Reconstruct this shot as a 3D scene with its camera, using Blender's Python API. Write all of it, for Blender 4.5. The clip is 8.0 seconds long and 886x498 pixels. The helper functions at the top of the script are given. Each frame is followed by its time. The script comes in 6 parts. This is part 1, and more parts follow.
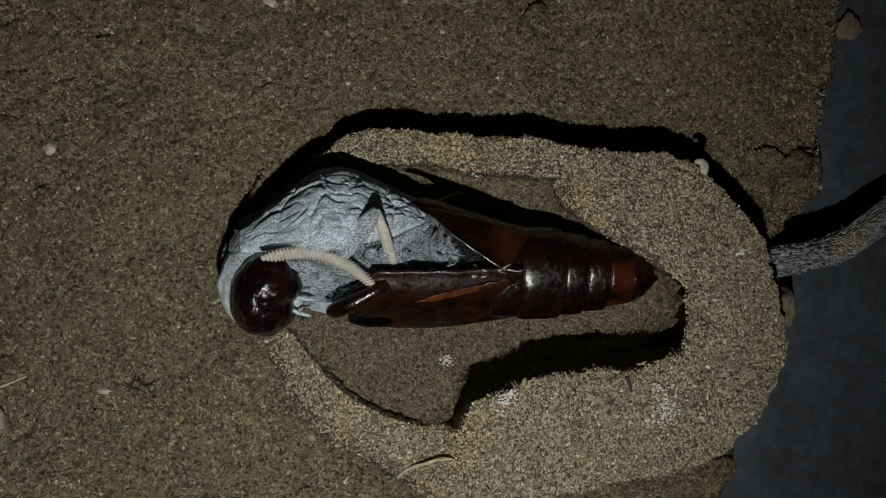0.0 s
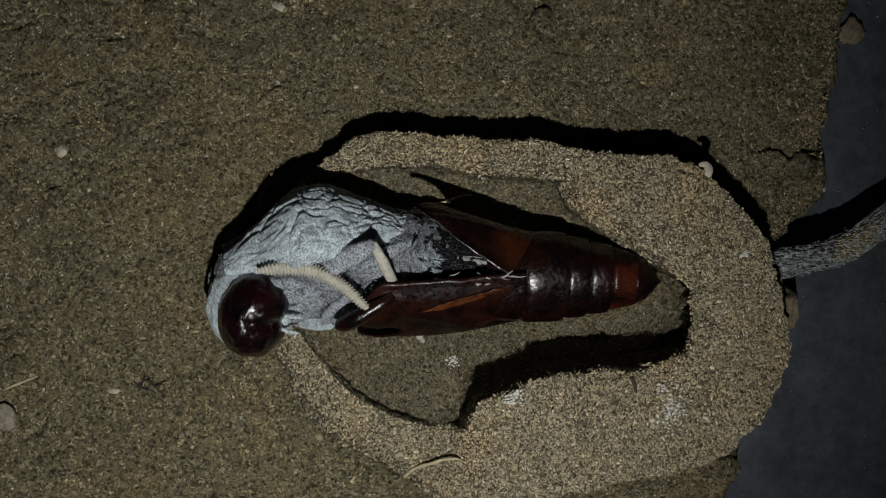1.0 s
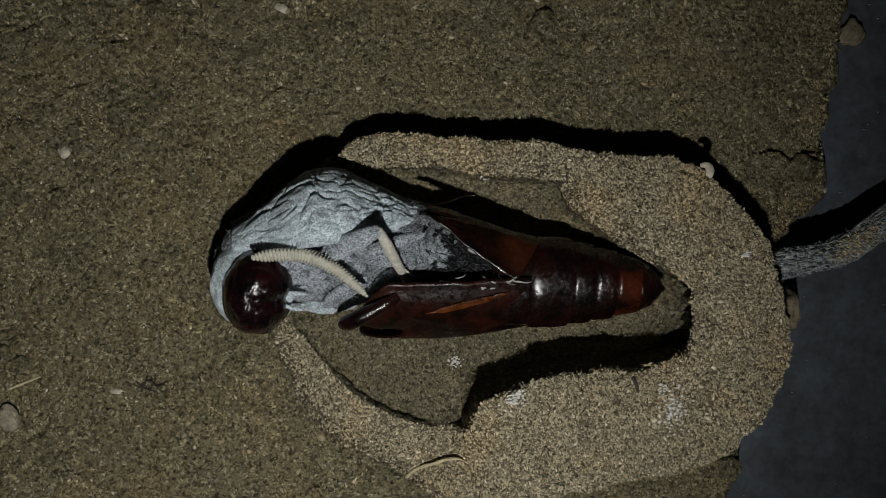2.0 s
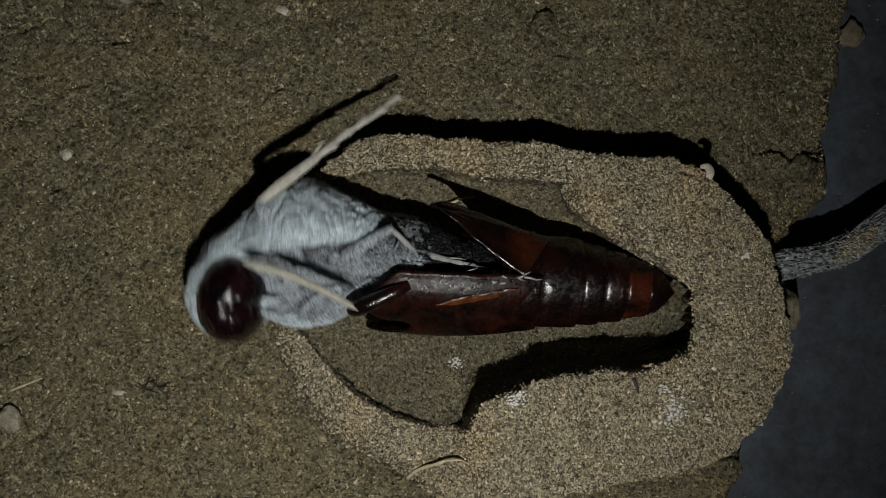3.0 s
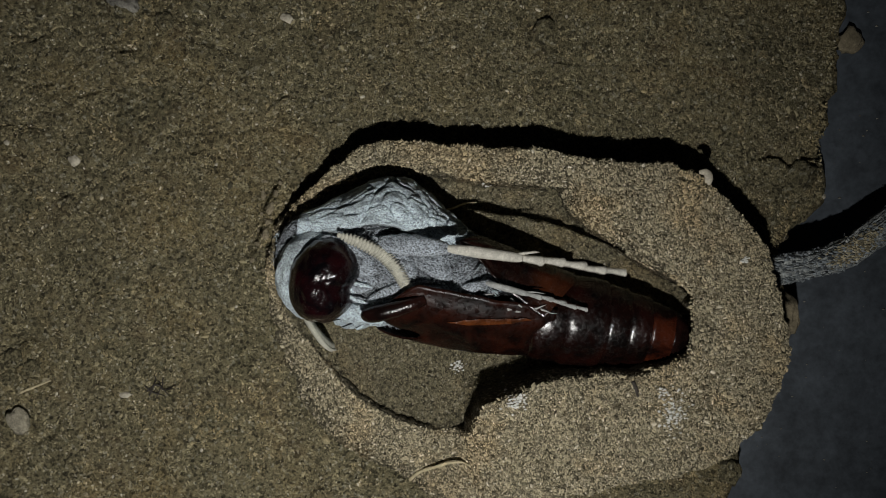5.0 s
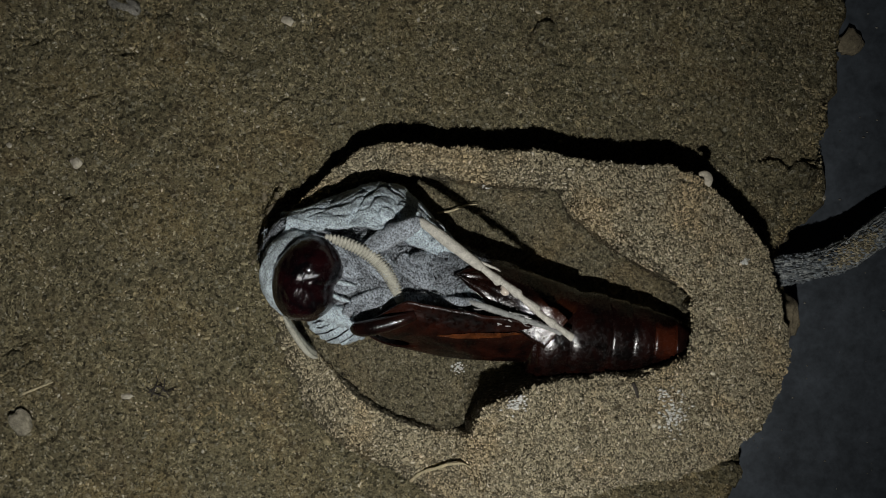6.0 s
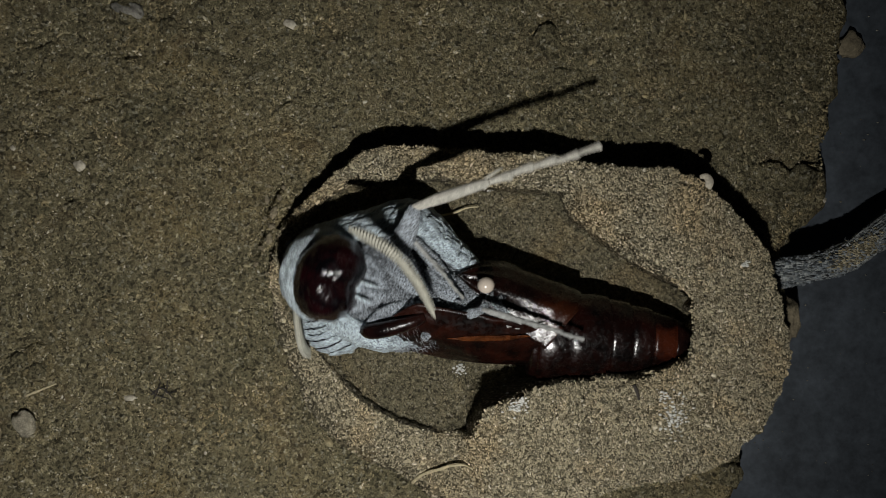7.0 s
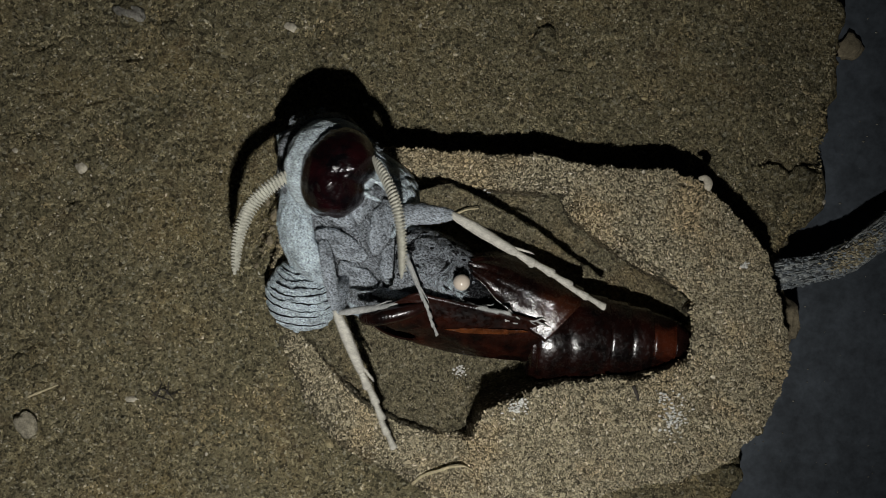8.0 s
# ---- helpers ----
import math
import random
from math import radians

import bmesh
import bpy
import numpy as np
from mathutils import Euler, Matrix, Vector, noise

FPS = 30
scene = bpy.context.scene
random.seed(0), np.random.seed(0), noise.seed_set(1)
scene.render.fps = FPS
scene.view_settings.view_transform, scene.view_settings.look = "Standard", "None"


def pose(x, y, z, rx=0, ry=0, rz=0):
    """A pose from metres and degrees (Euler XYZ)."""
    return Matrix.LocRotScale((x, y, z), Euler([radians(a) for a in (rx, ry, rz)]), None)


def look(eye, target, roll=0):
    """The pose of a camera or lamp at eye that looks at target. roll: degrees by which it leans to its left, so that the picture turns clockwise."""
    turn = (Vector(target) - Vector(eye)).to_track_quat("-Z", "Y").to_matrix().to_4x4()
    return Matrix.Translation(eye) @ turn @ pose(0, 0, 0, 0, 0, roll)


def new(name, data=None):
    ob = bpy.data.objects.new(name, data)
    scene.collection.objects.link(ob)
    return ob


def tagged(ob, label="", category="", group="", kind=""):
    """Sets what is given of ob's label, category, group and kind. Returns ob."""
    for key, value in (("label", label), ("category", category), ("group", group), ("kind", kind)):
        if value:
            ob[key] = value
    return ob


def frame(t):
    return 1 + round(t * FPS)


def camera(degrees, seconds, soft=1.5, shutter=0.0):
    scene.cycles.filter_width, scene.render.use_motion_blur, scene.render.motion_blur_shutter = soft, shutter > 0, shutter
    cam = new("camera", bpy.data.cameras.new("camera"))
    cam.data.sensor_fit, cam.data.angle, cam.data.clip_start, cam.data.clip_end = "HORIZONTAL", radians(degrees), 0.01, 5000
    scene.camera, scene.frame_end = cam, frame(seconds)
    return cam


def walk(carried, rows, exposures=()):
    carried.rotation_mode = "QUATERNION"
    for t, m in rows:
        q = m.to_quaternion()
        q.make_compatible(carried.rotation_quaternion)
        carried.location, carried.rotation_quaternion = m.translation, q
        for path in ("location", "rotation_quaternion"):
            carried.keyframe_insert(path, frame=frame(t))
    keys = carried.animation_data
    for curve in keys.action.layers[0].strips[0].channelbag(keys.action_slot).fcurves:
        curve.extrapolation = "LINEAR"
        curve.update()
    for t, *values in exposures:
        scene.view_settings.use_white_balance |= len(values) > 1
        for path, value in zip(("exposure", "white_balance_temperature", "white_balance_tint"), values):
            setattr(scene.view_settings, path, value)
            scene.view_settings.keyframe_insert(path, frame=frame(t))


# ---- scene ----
MM = 0.001  # everything below is written in millimetres


def place(x, y, z, rx=0, ry=0, rz=0):
    """A pose in millimetres and degrees."""
    return pose(x * MM, y * MM, z * MM, rx, ry, rz)


# ---- camera ----
cam = camera(60, 8.0, soft=0.65, shutter=0.55)
walk(cam, [
    (0, place(-0.028, -0.009, 109.230, -0.912, -1.012, 0.028)),
    (0.5, place(-0.078, -0.209, 109.983, -0.782, -0.828, 0.091)),
    (1, place(-0.531, -0.336, 110.341, -0.613, -0.781, 0.104)),
    (1.5, place(-0.818, -0.658, 110.556, -0.474, -0.790, 0.107)),
    (3, place(-0.847, -0.531, 110.900, -0.362, -0.734, 0.044)),
    (3.5, place(-0.453, -0.261, 111.494, -0.418, -0.544, 0.046)),
    (4, place(-0.102, -0.361, 112.302, -0.300, -0.368, 0.071)),
    (4.5, place(-0.259, -0.363, 112.289, -0.175, -0.299, 0.063)),
    (6, place(0.061, -0.245, 112.602, -0.028, -0.077, 0.001)),
    (6.5, place(0.119, -0.109, 112.993, -0.000, 0.017, 0.013)),
    (7, place(0.000, -0.000, 113.000, 0.017, 0.018, -0.002)),
    (7.5, place(0.245, -0.166, 113.130, 0.167, 0.152, -0.021)),
    (8, place(0.385, -0.215, 113.378, 0.252, 0.210, -0.019)),
], exposures=[(0.0, 0.0), (3.5, 0.0), (4.0, 0.12), (4.5, 0.2), (5.8, 0.03), (6.0, 0.0), (6.5, 0.15), (7.0, 0.15), (7.5, 0.35), (8.0, 0.17)])

# ---- light: a dark room, one torch held beside the lens ----
world = bpy.data.worlds.new("dark_room")
scene.world = world
world.use_nodes = True
world.node_tree.nodes["Background"].inputs["Color"].default_value = (0.75, 0.85, 1.0, 1)
world.node_tree.nodes["Background"].inputs["Strength"].default_value = 0.0028

torch = bpy.data.lights.new("torch", "SPOT")
torch.energy = 0.375
torch.color = (1.0, 0.985, 0.95)
torch.shadow_soft_size = 1.6 * MM
torch.spot_size = radians(146)
torch.spot_blend = 1.0
torch_ob = new("torch", torch)
torch_ob.matrix_world = look((0.003, -0.044, 0.112), (-0.054, 0.001, 0.0))


# ---- materials ----
def material(name):
    m = bpy.data.materials.new(name)
    m.use_nodes = True
    return m, m.node_tree, m.node_tree.nodes["Principled BSDF"]


def node(tree, kind, **values):
    n = tree.nodes.new(kind)
    for key, value in values.items():
        n.inputs[key.replace("_", " ")].default_value = value
    return n


def coords(tree, scale=1000.0):
    """Object coordinates in millimetres."""
    tc = tree.nodes.new("ShaderNodeTexCoord")
    mp = node(tree, "ShaderNodeMapping", Scale=(scale, scale, scale))
    tree.links.new(tc.outputs["Object"], mp.inputs["Vector"])
    return mp.outputs["Vector"]


def noise_tex(tree, vec, scale, detail=4.0, rough=0.6, distort=0.0):
    n = node(tree, "ShaderNodeTexNoise", Scale=scale, Detail=detail, Roughness=rough, Distortion=distort)
    tree.links.new(vec, n.inputs["Vector"])
    return n.outputs["Fac"]


def ramp(tree, fac, stops):
    n = tree.nodes.new("ShaderNodeValToRGB")
    e = n.color_ramp.elements
    while len(e) < len(stops):
        e.new(0.5)
    for k, (at, colour) in zip(e, stops):
        k.position = at
        k.color = (*colour, 1) if len(colour) == 3 else colour
    tree.links.new(fac, n.inputs["Fac"])
    return n.outputs["Color"]


def mix(tree, fac, a, b, blend="MIX"):
    n = tree.nodes.new("ShaderNodeMix")
    n.data_type, n.blend_type = "RGBA", blend
    for sock, value in ((n.inputs["Factor"], fac), (n.inputs["A"], a), (n.inputs["B"], b)):
        if isinstance(value, (int, float)):
            sock.default_value = value
        elif isinstance(value, tuple):
            sock.default_value = (*value, 1)
        else:
            tree.links.new(value, sock)
    return n.outputs["Result"]


def bump(tree, bsdf, height, strength, distance_mm, before=None):
    n = node(tree, "ShaderNodeBump", Strength=strength, Distance=distance_mm * MM)
    tree.links.new(height, n.inputs["Height"])
    if before is not None:
        tree.links.new(before, n.inputs["Normal"])
    tree.links.new(n.outputs["Normal"], bsdf.inputs["Normal"])
    return n.outputs["Normal"]


def grain_material(name, dark, mid, pale, cell=1.7, patch=0.06, tint=(0.2, 0.13, 0.07), relief=0.5):
    """Packed gritty soil: grains of many tones, larger blotches, rough relief."""
    m, tree, bsdf = material(name)
    vec = coords(tree)
    vor = node(tree, "ShaderNodeTexVoronoi", Scale=cell, Randomness=1.0)
    warp = mix(tree, 0.35, vec, vec)
    tree.links.new(warp, vor.inputs["Vector"])
    sep = tree.nodes.new("ShaderNodeSeparateColor")
    tree.links.new(vor.outputs["Color"], sep.inputs["Color"])
    grains = ramp(tree, sep.outputs["Red"], [(0.0, dark), (0.45, mid), (0.88, mid), (0.96, pale)])
    fine = noise_tex(tree, vec, 2.4, 5, 0.8)
    grains = mix(tree, 0.8, grains, ramp(tree, fine, [(0.36, (0.12, 0.12, 0.12)), (0.5, (1.0, 1.0, 1.0)), (0.66, (1.6, 1.6, 1.6))]), "MULTIPLY")
    big = noise_tex(tree, vec, patch, 6, 0.65, 0.6)
    blot = ramp(tree, big, [(0.35, (0.82, 0.83, 0.8)), (0.5, (1, 1, 1)), (0.66, (1.24, 1.13, 0.97))])
    grains = mix(tree, 0.9, grains, blot, "MULTIPLY")
    rust = ramp(tree, noise_tex(tree, vec, 0.11, 3, 0.6), [(0.56, (0, 0, 0)), (0.72, (1, 1, 1))])
    rgb = tree.nodes.new("ShaderNodeRGBToBW")
    tree.links.new(rust, rgb.inputs["Color"])
    sc = tree.nodes.new("ShaderNodeMath")
    sc.operation = "MULTIPLY"
    sc.inputs[1].default_value = 0.3
    tree.links.new(rgb.outputs["Val"], sc.inputs[0])
    grains = mix(tree, sc.outputs[0], grains, tint)
    tree.links.new(grains, bsdf.inputs["Base Color"])
    bsdf.inputs["Roughness"].default_value = 0.92
    bsdf.inputs["Specular IOR Level"].default_value = 0.25
    a = bump(tree, bsdf, vor.outputs["Distance"], 0.6 * relief, 0.5)
    b = bump(tree, bsdf, fine, relief, 0.5, a)
    bump(tree, bsdf, noise_tex(tree, vec, 5.5, 3, 0.7), 0.8 * relief, 0.25, b)
    return m


SOIL = grain_material("soil", (0.07, 0.062, 0.037), (0.265, 0.232, 0.136), (0.42, 0.39, 0.28), 2.4, relief=1.2)
CELL = grain_material("cell_crust", (0.05, 0.043, 0.028), (0.18, 0.158, 0.104), (0.5, 0.45, 0.34), 2.8, 0.09, (0.3, 0.21, 0.11), 1.2)
LINING = grain_material("cell_lining", (0.05, 0.044, 0.028), (0.19, 0.168, 0.105), (0.34, 0.31, 0.22), 2.4, 0.1, (0.17, 0.12, 0.07), 1.0)


def plain(name, colour, rough, vary=0.25, scale=0.6, relief=0.0, spec=0.5, sheen=0.0, coat=0.0, stretch=None):
    """One surface colour with blotches at two scales and a little relief."""
    m, tree, bsdf = material(name)
    vec = coords(tree)
    if stretch:
        mp = node(tree, "ShaderNodeMapping", Scale=stretch)
        tree.links.new(vec, mp.inputs["Vector"])
        vec = mp.outputs["Vector"]
    lo, hi = 1 - vary, 1 + vary
    a = noise_tex(tree, vec, scale, 5, 0.65)
    b = noise_tex(tree, vec, scale * 5, 4, 0.7)
    c = mix(tree, 1.0, colour, ramp(tree, a, [(0.3, (lo,) * 3), (0.7, (hi,) * 3)]), "MULTIPLY")
    c = mix(tree, 1.0, c, ramp(tree, b, [(0.3, (lo,) * 3), (0.7, (hi,) * 3)]), "MULTIPLY")
    tree.links.new(c, bsdf.inputs["Base Color"])
    bsdf.inputs["Roughness"].default_value = rough
    bsdf.inputs["Specular IOR Level"].default_value = spec
    bsdf.inputs["Sheen Weight"].default_value = sheen
    bsdf.inputs["Coat Weight"].default_value = coat
    bsdf.inputs["Coat Roughness"].default_value = 0.12
    if relief:
        bump(tree, bsdf, b, relief, 0.25)
    return m


TRAY = plain("tray_plastic", (0.064, 0.075, 0.088), 0.5, 0.3, 0.12, 0.15)
PEBBLE = plain("pale_pebble", (0.46, 0.42, 0.33), 0.8, 0.25, 0.5, 0.4)
CLOD = plain("clod", (0.22, 0.185, 0.12), 0.95, 0.35, 0.7, 0.8)
STRAW = plain("straw", (0.5, 0.43, 0.27), 0.7, 0.25, 0.5, 0.3)
ROOT = plain("root_bark", (0.34, 0.36, 0.35), 0.85, 0.75, 0.7, 1.0)
def wool_material(name, colour, deep, gap=0.5, speck=3.0, comb=0.45, blotch=0.7, sheen=0.12, spec=0.3):
    """Short dense scales and wool, combed along x: pale tips, dark gaps, soft blotches."""
    m, tree, bsdf = material(name)
    raw = coords(tree)
    mp = node(tree, "ShaderNodeMapping", Scale=(comb, 1.0, 1.0))
    tree.links.new(raw, mp.inputs["Vector"])
    vec = mp.outputs["Vector"]
    fine = noise_tex(tree, vec, speck, 4, 0.75)
    mid = noise_tex(tree, vec, 0.55, 4, 0.65)
    c = ramp(tree, fine, [(gap - 0.1, deep), (gap + 0.01, colour), (gap + 0.12, tuple(min(0.92, v * 1.5) for v in colour))])
    c = mix(tree, 1.0, c, ramp(tree, mid, [(0.34, (blotch,) * 3), (0.5, (1, 1, 1)), (0.66, (1.2, 1.2, 1.2))]), "MULTIPLY")
    tree.links.new(c, bsdf.inputs["Base Color"])
    bsdf.inputs["Roughness"].default_value = 0.8
    bsdf.inputs["Specular IOR Level"].default_value = spec
    bsdf.inputs["Sheen Weight"].default_value = sheen
    a = bump(tree, bsdf, fine, 0.9, 0.3)
    bump(tree, bsdf, mid, 0.8, 0.5, a)
    return m


def chitin(name, colour, streak, rough=0.24, mottle=0.5, spec=0.5, spot=None):
    """Glossy horny skin: dark and ruddy mottling, fine rings and scratches, dust."""
    m, tree, bsdf = material(name)
    vec = coords(tree)
    big = noise_tex(tree, vec, 0.3, 5, 0.6, 0.4)
    fine = noise_tex(tree, vec, 1.6, 5, 0.6)
    c = mix(tree, ramp(tree, big, [(0.5 - mottle * 0.3, (0, 0, 0)), (0.5 + mottle * 0.35, (1, 1, 1))]), colour, streak)
    if spot:
        # light coming through thin skin, painted as a paler ragged place round one point
        (at, reach, tone) = spot
        away = node(tree, "ShaderNodeVectorMath")
        away.operation = "DISTANCE"
        away.inputs[1].default_value = at
        tree.links.new(vec, away.inputs[0])
        ragged = node(tree, "ShaderNodeMath")
        ragged.operation = "MULTIPLY_ADD"
        ragged.inputs[1].default_value = 5.0
        tree.links.new(noise_tex(tree, vec, 0.3, 4, 0.6), ragged.inputs[0])
        tree.links.new(away.outputs["Value"], ragged.inputs[2])
        far = node(tree, "ShaderNodeMapRange", From_Min=reach, From_Max=reach + 4.5, To_Min=1.0, To_Max=0.0)
        tree.links.new(ragged.outputs[0], far.inputs["Value"])
        c = mix(tree, far.outputs["Result"], c, tone)
    dust = noise_tex(tree, vec, 2.2, 3, 0.8)
    c = mix(tree, ramp(tree, dust, [(0.7, (0, 0, 0)), (0.78, (0.3, 0.3, 0.3))]), c, (0.2, 0.16, 0.11))
    tree.links.new(c, bsdf.inputs["Base Color"])
    r = ramp(tree, fine, [(0.3, (rough * 0.6,) * 3), (0.7, (rough * 1.8,) * 3)])
    tree.links.new(r, bsdf.inputs["Roughness"])
    bsdf.inputs["Specular IOR Level"].default_value = spec
    a = bump(tree, bsdf, big, 0.15, 0.9)
    b = bump(tree, bsdf, fine, 0.3, 0.15, a)
    bump(tree, bsdf, dust, 0.35, 0.1, b)
    return m


WOOL = wool_material("grey_wool", (0.4, 0.44, 0.475), (0.12, 0.13, 0.14), 0.46, 2.6)
FUR = wool_material("pale_fur", (0.53, 0.615, 0.69), (0.14, 0.165, 0.19), 0.465, 5.5, 0.6, 0.72)
BREAST = wool_material("breast_wool", (0.29, 0.32, 0.35), (0.006, 0.007, 0.009), 0.525, 5.0, 0.8, 0.2)
WING = wool_material("wing_scales", (0.53, 0.63, 0.715), (0.11, 0.13, 0.155), 0.475, 5.5, 0.7, 0.55)
DARKWOOL = wool_material("dark_wool", (0.07, 0.073, 0.078), (0.002, 0.002, 0.003), 0.6, 4.0, 0.7, 0.1, 0.0, 0.1)
FEMUR = wool_material("leg_wool", (0.4, 0.445, 0.49), (0.02, 0.022, 0.026), 0.505, 5.0, 0.8, 0.35)
CREASE = plain("crease_dark", (0.012, 0.013, 0.016), 0.8, 0.3, 1.0, 0.3, 0.2)
CREAM = plain("cream_scales", (0.52, 0.5, 0.435), 0.75, 0.28, 1.2, 0.5, 0.3)
ASH = plain("ashen_scales", (0.33, 0.335, 0.32), 0.75, 0.35, 1.2, 0.5, 0.3)
HORN = plain("feeler_horn", (0.43, 0.42, 0.35), 0.65, 0.22, 1.0, 0.4, 0.4)
COMB = plain("feeler_comb", (0.43, 0.42, 0.35), 0.7, 0.2, 1.0, 0.0, 0.4)
SHRED = plain("shed_lining", (0.36, 0.36, 0.35), 0.4, 0.3, 1.0, 0.4, 0.5)
GREYSTONE = plain("grey_stone", (0.21, 0.2, 0.17), 0.85, 0.5, 0.5, 0.8)
BARK = plain("dark_bark", (0.05, 0.042, 0.035), 0.85, 0.4, 1.0, 0.5)
FIBRE = plain("pale_fibre", (0.36, 0.38, 0.37), 0.8, 0.4, 0.8, 0.5)
MOULD = plain("mould_film", (0.72, 0.72, 0.68), 0.9, 0.2, 1.4, 0.6)
CHALK = plain("chalky_crumb", (0.36, 0.325, 0.24), 0.95, 0.45, 1.4, 1.0)
CAP = chitin("head_cap", (0.0018, 0.0014, 0.002), (0.013, 0.0025, 0.0032), 0.17, 0.4)
SHELL = chitin("shell_chitin", (0.0026, 0.0014, 0.0012), (0.014, 0.0034, 0.0022), 0.2, 0.45, 0.85)
CASE = chitin("case_chitin", (0.0034, 0.0017, 0.0013), (0.024, 0.0062, 0.0034), 0.26, 0.45, 0.25)
# the last tone stands for light shining through the upper case
GLOSS = chitin("gloss_chitin", (0.003, 0.0016, 0.0013), (0.016, 0.0042, 0.0025), 0.2, 0.45, 0.7, ((-1.2, 6.6, 4.6), 2.7, (0.065, 0.017, 0.005)))
RUSSET = chitin("shell_russet", (0.006, 0.002, 0.0015), (0.055, 0.012, 0.005), 0.2, 0.35)
AMBER = chitin("shell_amber", (0.012, 0.004, 0.002), (0.12, 0.034, 0.009), 0.22, 0.3)
RIM = chitin("shell_rim", (0.004, 0.0022, 0.002), (0.018, 0.006, 0.0045), 0.15, 0.5)
DROP = plain("milky_drop", (0.6, 0.52, 0.43), 0.15, 0.05, 0.4, 0.0, 0.5)


# ---- mesh helpers ----
def part(name, bm, mat, parent=None, label="", smooth=True):
    """Links a bmesh, written in millimetres, as one mesh object."""
    me = bpy.data.meshes.new(name)
    bmesh.ops.scale(bm, vec=(MM, MM, MM), verts=bm.verts)
    bmesh.ops.recalc_face_normals(bm, faces=bm.faces)
    bm.to_mesh(me)
    bm.free()
    me.polygons.foreach_set("use_smooth", [smooth] * len(me.polygons))
    me.materials.append(mat)
    ob = new(name, me)
    if parent is not None:
        ob.parent = parent
    if label:
        tagged(ob, label)
    return ob


def mesh_part(name, verts, faces, mat, parent=None, label="", smooth=True):
    """As part(), from vertex and face arrays."""
    me = bpy.data.meshes.new(name)
    verts, faces = np.asarray(verts, float) * MM, np.asarray(faces, int)
    me.vertices.add(len(verts))
    me.vertices.foreach_set("co", verts.ravel())
    me.loops.add(faces.size)
    me.loops.foreach_set("vertex_index", faces.ravel())
    me.polygons.add(len(faces))
    me.polygons.foreach_set("loop_start", np.arange(len(faces)) * faces.shape[1])
    me.update(calc_edges=True)
    me.polygons.foreach_set("use_smooth", [smooth] * len(me.polygons))
    me.materials.append(mat)
    ob = new(name, me)
    if parent is not None:
        ob.parent = parent
    if label:
        tagged(ob, label)
    return ob


def empty(name, m=None):
    ob = new(name)
    ob.empty_display_size = 0.002
    if m is not None:
        ob.matrix_basis = m
    return ob


def smooth_line(points, steps):
    """A Catmull-Rom line through points (any number of columns)."""
    p = np.asarray(points, float)
    p = np.vstack([2 * p[0] - p[1], p, 2 * p[-1] - p[-2]])
    out = []
    for i in range(1, len(p) - 2):
        for s in np.linspace(0, 1, steps, endpoint=False):
            a, b, c, d = p[i - 1:i + 3]
            out.append(0.5 * (2 * b + (c - a) * s + (2 * a - 5 * b + 4 * c - d) * s**2 + (3 * b - a - 3 * c + d) * s**3))
    out.append(p[-2])
    return np.array(out)


def tube(bm, rows, seg=10, up=(0, 0, 1), shape=None):
    """A closed tube along rows of (x, y, z, half width, half height). shape(i, angle) scales the radius."""
    rows = np.asarray(rows, float)
    pts, rad = rows[:, :3], rows[:, 3:5]
    rings = []
    for i, p in enumerate(pts):
        d = pts[min(i + 1, len(pts) - 1)] - pts[max(i - 1, 0)]
        d = Vector(d).normalized()
        side = d.cross(Vector(up))
        side = side.normalized() if side.length > 1e-4 else Vector((0, 1, 0))
        top = side.cross(d)
        ring = []
        for k in range(seg):
            a = 2 * math.pi * k / seg
            f = shape(i, a) if shape else 1.0
            ring.append(bm.verts.new(Vector(p) + side * (rad[i, 0] * math.cos(a) * f) + top * (rad[i, 1] * math.sin(a) * f)))
        rings.append(ring)
    for a, b in zip(rings, rings[1:]):
        for k in range(seg):
            bm.faces.new((a[k], a[(k + 1) % seg], b[(k + 1) % seg], b[k]))
    bm.faces.new(rings[0][::-1])
    bm.faces.new(rings[-1])
    return rings


def ball(bm, centre, radii, u=24, v=16, deform=None):
    """An ellipsoid; deform(direction) scales it along each direction."""
    got = bmesh.ops.create_uvsphere(bm, u_segments=u, v_segments=v, radius=1.0)["verts"]
    for w in got:
        d = w.co.normalized()
        f = deform(d) if deform else 1.0
        w.co = Vector((centre[0] + d.x * radii[0] * f, centre[1] + d.y * radii[1] * f, centre[2] + d.z * radii[2] * f))
    return got


def value_noise(x, y, scale, seed):
    """Smooth lattice noise on arrays, -1 to 1."""
    rng = np.random.RandomState(seed)
    grid = rng.uniform(-1, 1, (256, 256))
    u, v = x / scale, y / scale
    i, j = np.floor(u).astype(int), np.floor(v).astype(int)
    fu, fv = u - i, v - j
    fu, fv = fu * fu * (3 - 2 * fu), fv * fv * (3 - 2 * fv)
    g = lambda a, b: grid[a % 256, b % 256]
    return (g(i, j) * (1 - fu) + g(i + 1, j) * fu) * (1 - fv) + (g(i, j + 1) * (1 - fu) + g(i + 1, j + 1) * fu) * fv


